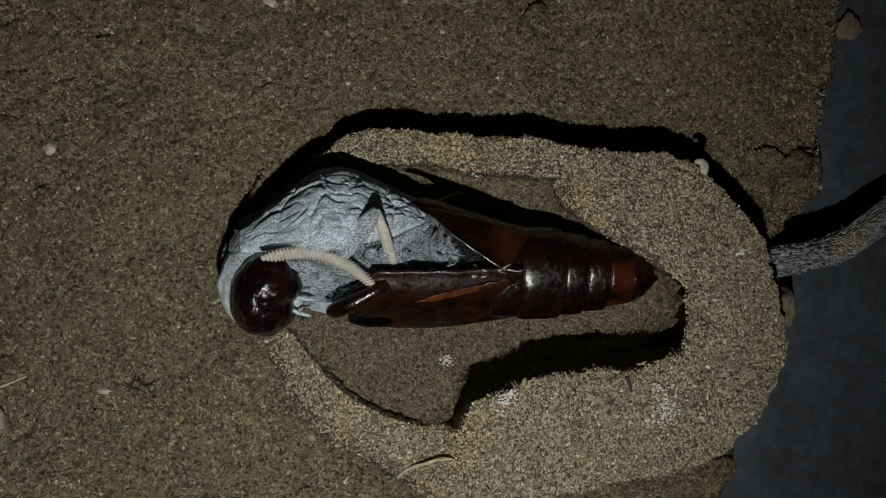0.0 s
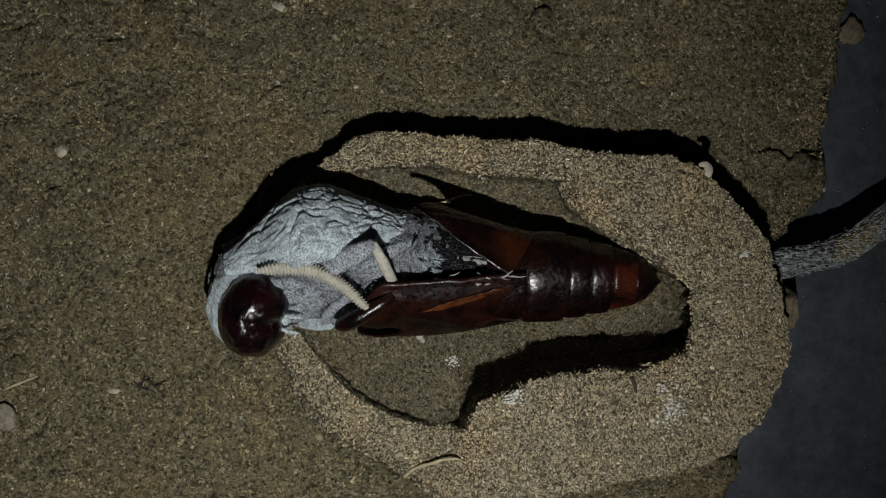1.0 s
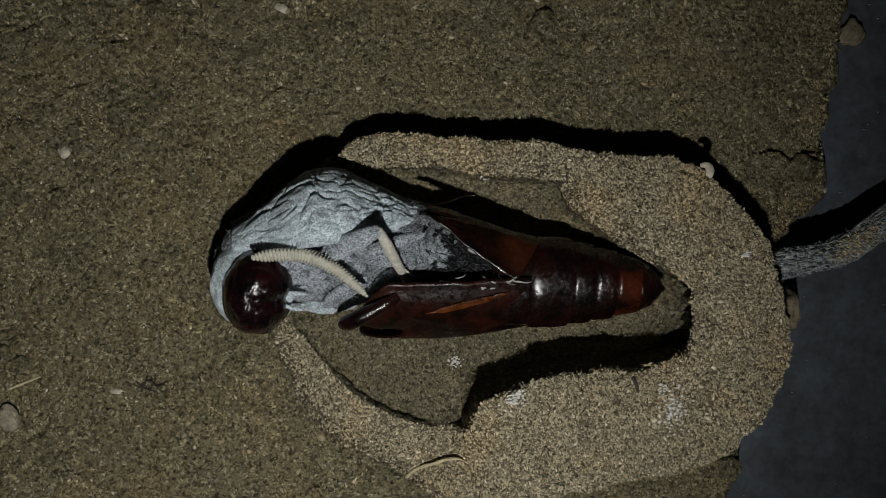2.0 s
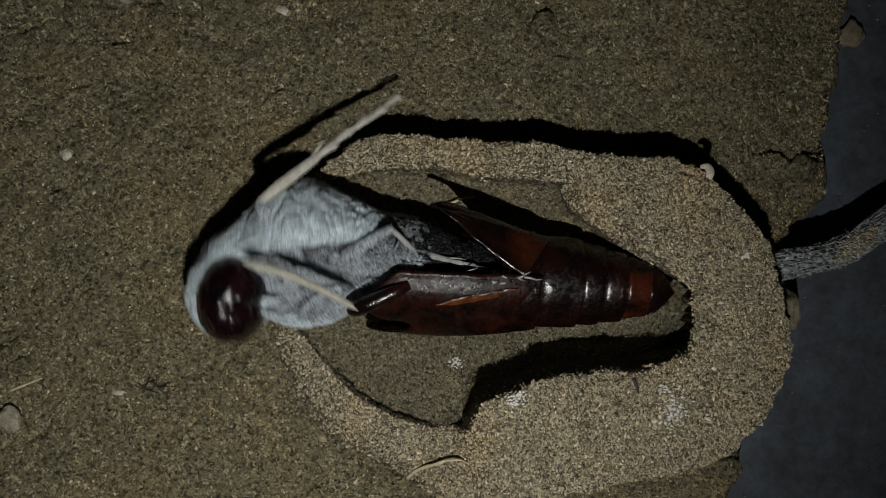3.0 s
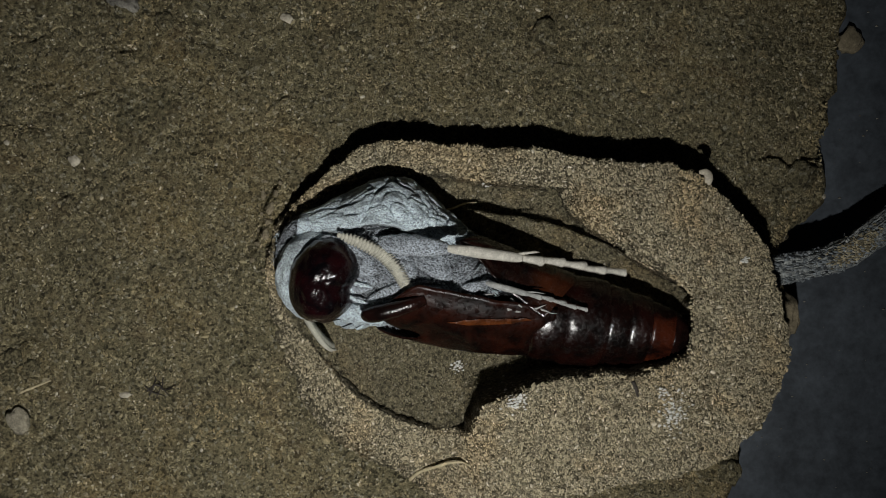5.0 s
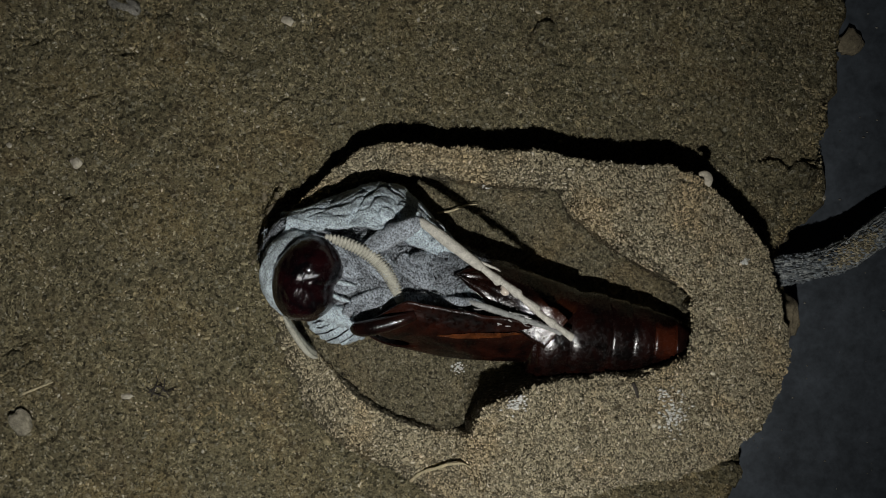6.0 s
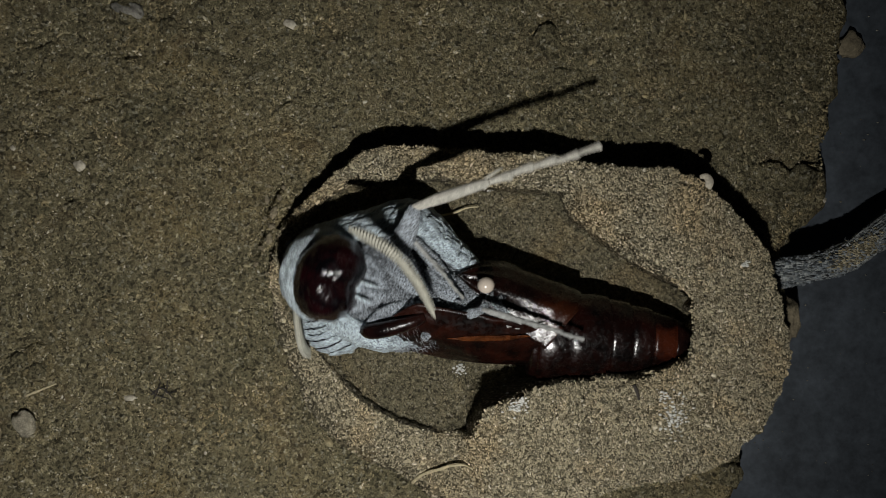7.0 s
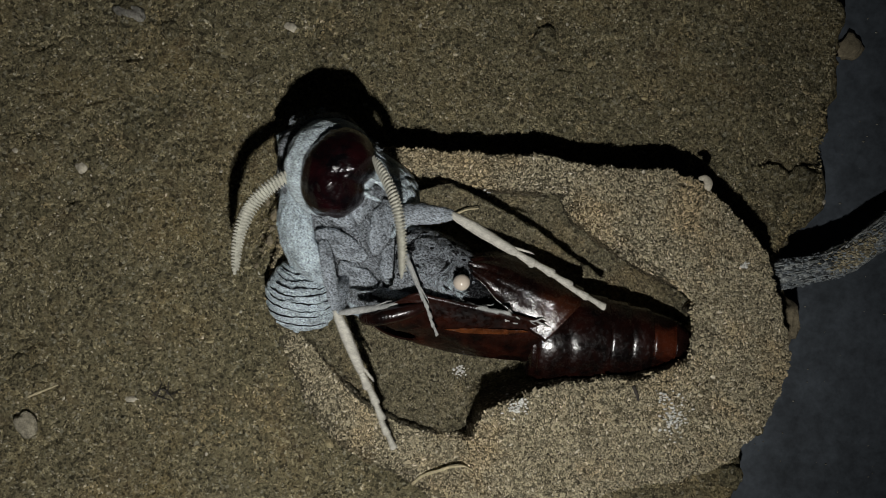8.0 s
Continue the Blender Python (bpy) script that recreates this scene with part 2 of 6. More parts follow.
def inside_distance(x, y, poly):
    """Signed distance to a polygon, positive inside."""
    poly = np.asarray(poly, float)
    best = np.full(x.shape, 1e9)
    odd = np.zeros(x.shape, bool)
    for a, b in zip(poly, np.roll(poly, -1, 0)):
        d = b - a
        t = np.clip(((x - a[0]) * d[0] + (y - a[1]) * d[1]) / (d @ d), 0, 1)
        best = np.minimum(best, np.hypot(x - a[0] - t * d[0], y - a[1] - t * d[1]))
        if a[1] != b[1]:
            hit = (a[1] > y) != (b[1] > y)
            odd ^= hit & (x < a[0] + (y - a[1]) / (b[1] - a[1]) * d[0])
    return np.where(odd, best, -best)


def step(lo, hi, v):
    s = np.clip((v - lo) / (hi - lo), 0, 1)
    return s * s * (3 - 2 * s)


# ---- the tray floor and the soil ----
def tray_floor():
    bm = bmesh.new()
    bmesh.ops.create_grid(bm, x_segments=2, y_segments=2, size=900)
    bmesh.ops.translate(bm, vec=(0, 0, -9), verts=bm.verts)
    tagged(part("floor", bm, TRAY), "dark blue-grey smooth plastic tray floor under the soil", "floor", kind="structure")


# the soil's ragged margin on the tray side, and the crust and opening of the cell
SOIL_EDGE = [(-115, 80), (60.8, 80), (60.8, 40), (61, 36), (60, 27), (58.8, 22), (58.5, 17), (57.6, 15.5), (58.2, 13), (58, 7),
             (53, 2.5), (51, -1), (52, -12), (50, -15), (47, -24), (45, -30), (43, -37), (40, -45), (40, -80), (-115, -80)]
CELL_OUTER = [(-25.5, -2), (-24.5, 3), (-21.5, 6), (-17, 10), (-11.5, 14.2), (-7.5, 15), (-2, 14.8), (6.5, 14.2), (13.5, 13.5),
              (21, 12.4), (27, 11.6), (32, 11.6), (36, 9.8), (39, 7.2), (43, 3.2), (45.2, -0.6), (46.5, -6), (47.6, -10.8),
              (48.2, -14), (47.5, -18), (45.3, -22.5), (42.6, -27), (39, -30), (32, -32.3), (25, -33.6), (17, -35), (9, -37.5),
              (0, -38), (-5.3, -34.5), (-11, -31.6), (-16, -28.5), (-19.8, -24.2), (-22, -20), (-24, -15), (-25.3, -10)]
CELL_INNER = [(-23, -6.5), (-22.0, -0.6), (-19.0, 4.0), (-15.4, 7.8), (-11.5, 9.0), (-6.5, 9.6), (-0.3, 9.6), (7, 8.3), (12, 8),
              (16.4, 7.7), (17.6, 4.4), (20.2, 2.4), (25, -1.2), (31.0, -5.0), (32.8, -7.2), (33.3, -11.2), (32.3, -14.2),
              (30.4, -15.4), (25.8, -16.8), (21.8, -16.6), (17.2, -17), (12.8, -17.8), (9.2, -19.7), (5.2, -21.2),
              (4, -23.4), (3, -26), (-1, -26.3), (-6.8, -24.4), (-11.8, -21.6), (-15.9, -17.3), (-20, -12.5)]


# cracks in the soil: a line, its depth and half width
CRACKS = [([(-58, 8.5), (-55.5, 7.2), (-54, 7.6)], 0.9, 0.25), ([(-65, 17.5), (-61.5, 17.8), (-58.5, 17)], 0.8, 0.3), ([(-35, -2.5), (-33, -3.6), (-31.6, -3.2)], 0.7, 0.25),
          ([(-25, 21), (-23, 22.2), (-20.5, 21.6)], 0.7, 0.25), ([(-49, 30), (-47, 28.6), (-44.5, 28.9)], 0.8, 0.3), ([(-20, -37), (-18, -35.6), (-16.5, -36)], 0.6, 0.3),
          ([(-52, -8), (-50.4, -6.8), (-48.8, -7.2)], 0.8, 0.25), ([(-38, 15), (-36.5, 13.6), (-34.8, 14)], 0.7, 0.25), ([(-63, 31), (-60, 30.2), (-57.5, 31.2)], 0.9, 0.35),
          ([(47.2, 12.8), (49.2, 13.4), (51, 13.0), (52.3, 11.4)], 2.0, 0.3), ([(54, 13.2), (57, 13.0)], 1.6, 0.3),
          ([(-24.6, 9.0), (-26.2, 6.0), (-26.8, 2.5), (-27.6, -0.5)], 1.6, 0.5), ([(-23.4, 4.0), (-24.6, 0.0), (-25.6, -3.0)], 1.2, 0.35),
          ([(-62, -14.5), (-60.5, -13.6), (-58.5, -14.4), (-57.6, -16)], 0.9, 0.3), ([(-66, -16.2), (-63, -15.4), (-61.5, -17)], 0.8, 0.25),
          ([(-53, 22), (-49, 23.2), (-45, 22.6)], 0.7, 0.35), ([(-44, 35), (-41, 33.6), (-38, 33)], 0.9, 0.35), ([(-37, 30.5), (-31, 28.5), (-27, 27.4)], 0.6, 0.5),
          ([(-64, 25), (-60, 23.5), (-57, 23.8)], 0.8, 0.3), ([(-55.5, -25), (-57, -28), (-60, -29)], 0.6, 0.4), ([(-42, -19.5), (-40, -21), (-38.5, -20)], 0.8, 0.3),
          ([(53, 22), (55, 20.4)], 0.7, 0.25)]


def soil_level(x, y):
    """The soil's own surface, without the cell."""
    z = -0.6 + 0.5 * value_noise(x, y, 17, 3) + 0.28 * value_noise(x, y, 5, 4) + 0.2 * value_noise(x, y, 1.9, 5)
    z = z + 0.35 * np.abs(value_noise(x, y, 3.1, 8)) * step(-10, -40, x)
    z = z - 2.4 * step(42, 60, x)
    for line, deep, wide in CRACKS:
        for (ax, ay), (bx, by) in zip(line, line[1:]):
            t = np.clip(((x - ax) * (bx - ax) + (y - ay) * (by - ay)) / ((bx - ax) ** 2 + (by - ay) ** 2), 0, 1)
            d = np.hypot(x - ax - t * (bx - ax), y - ay - t * (by - ay)) + 0.12 * value_noise(x, y, 0.8, 15)
            z = z - deep * np.exp(-((d / wide) ** 2))
    return z


def cell_plateau(x, y):
    """How high the cell's crust stands at each place."""
    hi = 10.2 - 1.4 * step(24, -6, x) * step(2, 10, y) - 1.0 * step(-1, 8, y)
    hi = hi - 2.4 * step(-4, -19, x) * step(-2, 6, y)
    low = 1.9 + 0.7 * value_noise(x, y, 6, 9)
    lobe = step(1.2, 5.2, x + 0.35 * (y + 26))
    south = step(-2, -9, y)
    z = hi * (1 - south) + (low + (hi - low) * lobe) * south
    return z * (1 - 0.62 * step(-18, -23.5, x))


def undercut(x, y, z):
    """How far the wall at the far end of the hollow leans back under the crust."""
    return step(27.5, 31, x) * step(-2.5, -6.5, y) * step(40, 36, x) * 0.5 * np.clip(9.0 - z, 0, 9)


def cell_height(x, y):
    wob = 0.35 * value_noise(x, y, 2.2, 11) + 0.2 * value_noise(x, y, 0.8, 12)
    out = inside_distance(x, y, CELL_OUTER) + wob
    inn = -inside_distance(x, y, CELL_INNER) + wob
    upper = step(-9, 0, y) * step(36, 30, x)
    lowrim = step(3, -3, x) * step(-5, -11, y)
    rise_in = np.clip(inn / (0.9 + 1.6 * upper - 0.35 * lowrim), 0, 1)
    rise_out = np.clip(out / (1.3 - 0.6 * step(0, 6, y) + 6.5 * lowrim), 0, 1)
    dome = 1 - 0.16 * np.exp(-np.clip(out, 0, None) / 2.2) - 0.10 * np.exp(-np.clip(inn, 0, None) / 2.0)
    up = np.minimum(np.sqrt(rise_in), np.sqrt(rise_out)) * dome
    rough = 0.32 * value_noise(x, y, 4.5, 21) + 0.24 * value_noise(x, y, 1.5, 22) + 0.22 * value_noise(x, y, 0.75, 23)
    return cell_plateau(x, y) * up + rough * np.clip(up, 0, 1), np.minimum(out, inn)


def hollow_level(u, v):
    """The lining of the hollow: a shallow bowl, deepest under the lobe."""
    inn = inside_distance(u, v, CELL_INNER)
    edge = u + 0.8 * value_noise(u, v, 2.5, 43)
    deep = 0.8 + 3.0 * step(-9, -14, v) * step(0, 7, edge)
    z = 0.3 - step(-0.5, 2.0, inn) * deep + 0.3 * value_noise(u, v, 3, 41) + 0.2 * value_noise(u, v, 1.2, 42) + 0.12 * value_noise(u, v, 0.6, 44)
    return z + 1.6 * step(6, -1, inn) * step(-8, 2, v), inn


def field(x0, x1, y0, y1, pitch):
    xs, ys = np.arange(x0, x1 + pitch, pitch), np.arange(y0, y1 + pitch, pitch)
    return np.meshgrid(xs, ys)


def sheet_mesh(name, x, y, z, keep, mat, skirt, parent=None, label=""):
    """A height field where keep holds, with its margin carried down to the level skirt."""
    rows, cols = x.shape
    use = keep[:-1, :-1] & keep[1:, :-1] & keep[:-1, 1:] & keep[1:, 1:]
    index = np.arange(rows * cols).reshape(rows, cols)
    quads = np.stack([index[:-1, :-1], index[:-1, 1:], index[1:, 1:], index[1:, :-1]], -1)[use]
    verts = np.stack([x, y, z], -1).reshape(-1, 3)
    edges = np.concatenate([quads[:, [k, (k + 1) % 4]] for k in range(4)])
    key = edges.min(1) * (rows * cols) + edges.max(1)
    _, first, count = np.unique(key, return_index=True, return_counts=True)
    rim = edges[first[count == 1]]
    used, inverse = np.unique(quads, return_inverse=True)
    quads = inverse.reshape(-1, 4)
    remap = np.full(rows * cols, -1)
    remap[used] = np.arange(len(used))
    verts = verts[used]
    rim = remap[rim]
    foot = np.unique(rim)
    low = verts[foot].copy()
    low[:, 2] = skirt
    where = np.full(len(verts), -1)
    where[foot] = np.arange(len(foot)) + len(verts)
    walls = np.stack([rim[:, 1], rim[:, 0], where[rim[:, 0]], where[rim[:, 1]]], -1)
    return mesh_part(name, np.vstack([verts, low]), np.vstack([quads, walls]), mat, parent, label)


def soil():
    x, y = field(-80, 64, -46, 50, 0.3)
    z = soil_level(x, y)
    wob = 0.8 * value_noise(x, y, 4, 31) + 0.5 * value_noise(x, y, 1.3, 32)
    edge = inside_distance(x, y, SOIL_EDGE) + wob
    z = z - 4.5 * step(-1.5, 1.0, inside_distance(x, y, CELL_INNER))
    z = z - 1.4 * np.exp(-np.clip(edge, 0, None) / 1.0)
    z += 0.34 * np.abs(value_noise(x, y, 1.05, 6)) + 0.2 * value_noise(x, y, 0.62, 7)
    sheet_ob = sheet_mesh("ground", x, y, z, edge > 0, SOIL, -9.2)
    tagged(sheet_ob, "dark olive-brown packed gritty soil with a ragged margin", "soil", kind="structure")


def mud_cell():
    """The broken pupation cell: a raised crust of caked grains round a hollow."""
    x, y = field(-28, 50, -39, 17, 0.28)
    h, edge = cell_height(x, y)
    z = np.where(h > 0, h, 0) + soil_level(x, y) * np.clip(1 - h / 4, 0, 1)
    cell = empty("mud_cell")
    tagged(cell, "broken pale brown mud cell of caked grains, open at the top", "mud cell")
    # the wall at the far end of the hollow is undercut
    sheet_mesh("crust", x + undercut(x, y, z), y, z, edge > 0.02, CELL, -2.2, cell)
    u, v = field(-24, 38, -27, 11, 0.4)
    bowl, inn = hollow_level(u, v)
    sheet_mesh("hollow_floor", u, v, bowl, inn > -1.4 - 3.4 * step(27, 30, u), LINING, -5.5, cell, "smooth dark damp lining of the hollow")
    return cell


def surface(x, y):
    """The height of whatever lies on top at one place."""
    a, b = np.array([[x]], float), np.array([[y]], float)
    h, edge = cell_height(a, b)
    base = soil_level(a, b)[0, 0]
    return max(h[0, 0], 0) + base * min(max(1 - h[0, 0] / 4, 0), 1) if edge[0, 0] > 0 else base


def chips(name, count, seed, region, size, mat, label, fine=False):
    """Loose grains and flakes strewn over the surface, too many to count; fine ones have five sides, coarse ones fifteen."""
    rng = np.random.RandomState(seed)
    x0, x1, y0, y1, where = region
    x, y = rng.uniform(x0, x1, count), rng.uniform(y0, y1, count)
    h, edge = cell_height(x, y)
    soil_in = inside_distance(x, y, SOIL_EDGE)
    inner = inside_distance(x, y, CELL_INNER)
    if where == "crust":
        low = step(3, -3, x) * step(-5, -11, y)
        sparse = rng.uniform(0, 1, count) < 1 - low * (1 - np.clip(inside_distance(x, y, CELL_OUTER) / 3.5, 0.1, 1))
        keep, z = (edge > 0.3) & (inner < -0.55) & sparse, np.where(h > 0, h, 0) + soil_level(x, y) * np.clip(1 - h / 4, 0, 1)
    elif where == "hollow":
        keep, z = inner > 0.2, hollow_level(x, y)[0]
    else:
        keep, z = (edge < -0.2) & (soil_in > 1) & (inner < 0), soil_level(x, y) + 0.1
    x, y, z = x[keep], y[keep], z[keep]
    x = x + undercut(x, y, z) if where == "crust" else x
    n = len(x)
    a, length = rng.uniform(0, 6.283, n), size * rng.lognormal(0, 0.3, n)
    wide, thick = length * rng.uniform(0.3, 0.65, n), length * rng.uniform(0.35, 0.75, n)
    tilt = rng.uniform(-0.4, 0.4, n)
    turn = np.arange(5) * 2 * math.pi / 5
    low = np.stack([np.cos(turn), np.sin(turn), 0 * turn], -1)
    top = np.stack([0.68 * np.cos(turn + 0.6), 0.68 * np.sin(turn + 0.6), 0 * turn + 0.66], -1)
    corner = np.vstack([low, top, [(0, 0, 0.95)]])
    tri = [(i, (i + 1) % 5, 5 + i) for i in range(5)] + [((i + 1) % 5, 5 + (i + 1) % 5, 5 + i) for i in range(5)] + [(5 + i, 5 + (i + 1) % 5, 10) for i in range(5)]
    if fine:
        corner, tri = np.vstack([low, [(0.15, 0.1, 0.9)]]), [(i, (i + 1) % 5, 5) for i in range(5)]
    tri, many = np.array(tri), len(corner)
    jig = corner[None] * rng.uniform(0.72, 1.28, (n, many, 1))
    px, py, pz = jig[..., 0] * length[:, None], jig[..., 1] * wide[:, None], jig[..., 2] * thick[:, None]
    pz = pz + px * tilt[:, None] - (0.1 if where == "crust" else 0.35) * thick[:, None]
    c, s = np.cos(a)[:, None], np.sin(a)[:, None]
    verts = np.stack([x[:, None] + c * px - s * py, y[:, None] + s * px + c * py, z[:, None] + pz], -1).reshape(-1, 3)
    faces = (tri[None] + many * np.arange(n)[:, None, None]).reshape(-1, 3)
    ob = mesh_part(name, verts, faces, mat, None, "", not fine)
    tagged(ob, label, "grit", kind="stuff")
    return ob


def grit_material(name, dark, mid, pale):
    """Grit whose tone differs from flake to flake."""
    m, tree, bsdf = material(name)
    geo = tree.nodes.new("ShaderNodeNewGeometry")
    tone = ramp(tree, geo.outputs["Random Per Island"], [(0.0, dark), (0.4, tuple(0.65 * v for v in mid)), (0.72, mid), (0.95, tuple(1.2 * v for v in mid)), (0.995, pale)])
    fine = noise_tex(tree, coords(tree), 4.0, 3, 0.7)
    tone = mix(tree, 0.7, tone, ramp(tree, fine, [(0.3, (0.5, 0.5, 0.5)), (0.7, (1.35, 1.35, 1.35))]), "MULTIPLY")
    patch = noise_tex(tree, coords(tree), 0.1, 4, 0.65, 0.5)
    tone = mix(tree, 1.0, tone, ramp(tree, patch, [(0.34, (0.9, 0.9, 0.88)), (0.5, (1, 1, 1)), (0.68, (1.14, 1.04, 0.92))]), "MULTIPLY")
    tree.links.new(tone, bsdf.inputs["Base Color"])
    bsdf.inputs["Roughness"].default_value = 0.85
    bsdf.inputs["Specular IOR Level"].default_value = 0.35
    return m


GRIT_SOIL = grit_material("soil_grit", (0.06, 0.053, 0.033), (0.34, 0.297, 0.175), (0.66, 0.62, 0.5))
GRIT_CELL = grit_material("cell_grit", (0.1, 0.088, 0.058), (0.46, 0.404, 0.27), (0.78, 0.72, 0.58))
FLAKE = grit_material("bark_flakes", (0.02, 0.022, 0.024), (0.26, 0.29, 0.31), (0.6, 0.62, 0.62))
GRIT_LINING = grit_material("lining_grit", (0.05, 0.044, 0.028), (0.28, 0.245, 0.152), (0.4, 0.36, 0.28))


# ---- the empty pupal shell ----
# each ring: where it begins and ends along the axis, and its radius there
SHELL_RINGS = [(-3.6, 0.4, 6.1, 6.1), (0.4, 6.4, 6.45, 6.15), (6.4, 9.6, 5.75, 5.45), (9.6, 12.8, 5.15, 4.75), (12.8, 16.2, 4.4, 3.65)]


def shell_axis(x):
    """The sideways and upward bend of the abdomen at x."""
    k = max(0.0, x - 4) / 15
    return -0.7 * k, 1.3 * k * k


def shell_ring(parent, k):
    """One ring of the shell's abdomen: a crisp front lip, a rounded band and a rear edge that overhangs the next ring."""
    x0, x1, r0, r1 = SHELL_RINGS[k]
    n = x1 - x0
    bm = bmesh.new()
    rows = [(x0 - 0.7, r0 * 0.86), (x0 - 0.1, r0 * 0.9), (x0 + 0.05 * n, r0 * 0.955), (x0 + 0.2 * n, r0 * 0.995), (x0 + 0.5 * n, r0 * 0.52 + r1 * 0.495),
            (x0 + 0.85 * n, r0 * 0.15 + r1 * 0.86), (x1 - 0.12, r1 * 1.0), (x1 + 0.12, r1 * 0.985), (x1 + 0.16, r1 * 0.93), (x1, r1 * 0.85)]
    rows = smooth_line(rows, 5)

    def worn(i, a):
        dent = noise.noise(Vector((math.cos(a) * 1.6 + k * 5, math.sin(a) * 1.6, rows[i][0] * 0.35)))
        fine = noise.noise(Vector((math.cos(a) * 6 + k * 3, math.sin(a) * 6, rows[i][0] * 0.9)))
        return 1 + 0.03 * dent + 0.009 * fine
    tube(bm, [(x, *shell_axis(x), r, r * 0.86) for x, r in rows], 72, shape=worn)
    part("abdomen_ring", bm, SHELL if k < 4 else RUSSET, parent, "" if k < 4 else "redder rear ring")


def case_edge(side, s):
    """Lower and upper angle of a wing case's margins, and its radius, at the share s of its length."""
    wide = 6.9 + 1.5 * math.sin(min(s * 1.6, 1) * math.pi / 2) - 0.8 * s * s if side < 0 else 6.4 + 3.0 * s
    if side < 0:
        hi = 108 - 40 * (max(0, s - 0.8) / 0.2) ** 1.3
        lo = -70 + 60 * max(0, s - 0.35) ** 1.4
    else:
        hi = min(90 - 72 * s**0.9, 16 + 290 * s)
        lo = -75 + 92 * s**2
    return lo, hi, wide


def flank(f, r, lo=6, hi=112, share=0.45):
    """A cross-section that is flattened like a roof between the flank and the ridge."""
    y, z = r * math.cos(f), r * 0.84 * math.sin(f)
    a, b = radians(lo), radians(hi)
    if a < f < b:
        k = (f - a) / (b - a)
        cy, cz = r * (math.cos(a) * (1 - k) + math.cos(b) * k), r * 0.84 * (math.sin(a) * (1 - k) + math.sin(b) * k)
        w = share * min(1, 5 * k, 12 * (1 - k))
        y, z = y * (1 - w) + cy * w, z * (1 - w) + cz * w
    return y, z * 1.04


def shell_case(parent, side):
    """A wing case of the shell: a curved, tapering flap with thickness, split from its twin along the belly."""
    bm = bmesh.new()
    length, nu, nv = (23.5, 60, 30) if side < 0 else (16.5, 50, 30)
    grid = []
    for inner in (0, 1):
        layer = []
        for i in range(nu + 1):
            s = i / nu
            lo, hi, wide = case_edge(side, s)
            row = []
            for j in range(nv + 1):
                v = j / nv
                torn = 0.5 * noise.noise(Vector((v * 5, side, 2))) * s**6
                x = -length * s + 0.8 + torn
                f = radians(lo + (hi - lo) * v + 2.5 * noise.noise(Vector((s * 7, side * 3, 0))) * v)
                r = wide - 0.26 * inner + 0.1 * math.sin(9 * v + 5 * s) + 0.12 * math.sin(22 * v + 3 * s) * s
                r += 0.1 * noise.noise(Vector((s * 9, v * 6, side)))
                r += (0.12 if side < 0 else 0.3) * math.exp(-((v - 1) / 0.05) ** 2) + 0.25 * math.exp(-((v - 0.62 - 0.12 * s) / 0.03) ** 2) * (s > 0.1)
                if side < 0:
                    x = 0.8 - (length + torn) * s * (1 - 0.27 * math.exp(-((v - 0.6) / 0.17) ** 2) * s)
                y, z = flank(f, r) if side < 0 else flank(f, r, 18, 88, 0.4)
                z -= 0.4 * float(step(0.8, 1.0, v)) if side < 0 else 0.0
                row.append(bm.verts.new((x, side * y, z)))
            layer.append(row)
        grid.append(layer)
    for layer in grid:
        for a, b in zip(layer, layer[1:]):
            for j in range(nv):
                bm.faces.new((a[j], a[j + 1], b[j + 1], b[j]))
    out, inn = grid
    rim = [(i, 0) for i in range(nu)] + [(nu, j) for j in range(nv)] + [(i, nv) for i in range(nu, 0, -1)] + [(0, j) for j in range(nv, 0, -1)]
    for (a, b), (c, d) in zip(rim, rim[1:] + rim[:1]):
        bm.faces.new((out[a][b], out[c][d], inn[c][d], inn[a][b]))
    case = part("wing_case", bm, CASE if side < 0 else GLOSS, parent)
    if side > 0:
        return case
    # the thin amber streak, lying on the case
    bm = bmesh.new()
    rows = []
    for i in range(33):
        u = i / 32
        s = 0.14 + 0.46 * u
        lo, hi, wide = case_edge(side, s)
        x = -length * s + 0.8
        half = 4.2 * math.sin(math.pi * (u * 0.96 + 0.02)) ** 0.7
        mid = (90 - 20 * u)
        row = []
        for j in range(9):
            w = j / 4 - 1
            f = radians(mid + half * w + 2 * noise.noise(Vector((u * 6, w, side))))
            r = wide + 0.16 + 0.08 * (1 - w * w) + 0.1 * math.sin(9 * ((mid - lo) / (hi - lo)) + 5 * s)
            y, z = flank(f, r)
            row.append(bm.verts.new((x, side * y, z)))
        rows.append(row)
    for a, b in zip(rows, rows[1:]):
        for j in range(8):
            bm.faces.new((a[j], a[j + 1], b[j + 1], b[j]))
    part("amber_streak", bm, AMBER, case, "thin amber translucent streak")
    return case


def tongue_case(parent):
    """The hooked, ribbed case of the tongue at the broken front of the shell."""
    bm = bmesh.new()
    rows = smooth_line([(-16.8, 0.6, 5.9, 0.7, 0.5), (-18.4, -0.2, 6.4, 0.9, 0.75), (-20.2, -1.1, 6.6, 1.05, 0.9), (-22.0, -2.0, 6.5, 1.1, 1.0), (-23.4, -2.8, 6.0, 1.05, 0.95), (-24.2, -3.2, 5.4, 0.75, 0.75), (-24.5, -3.3, 5.0, 0.3, 0.3)], 14)
    rows[:, 3:] *= (1 + 0.022 * np.cos(np.arange(len(rows)) * 2.1))[:, None]
    tube(bm, rows, 18)
    part("tongue_case", bm, RIM, parent, "dark ribbed hooked tongue case")


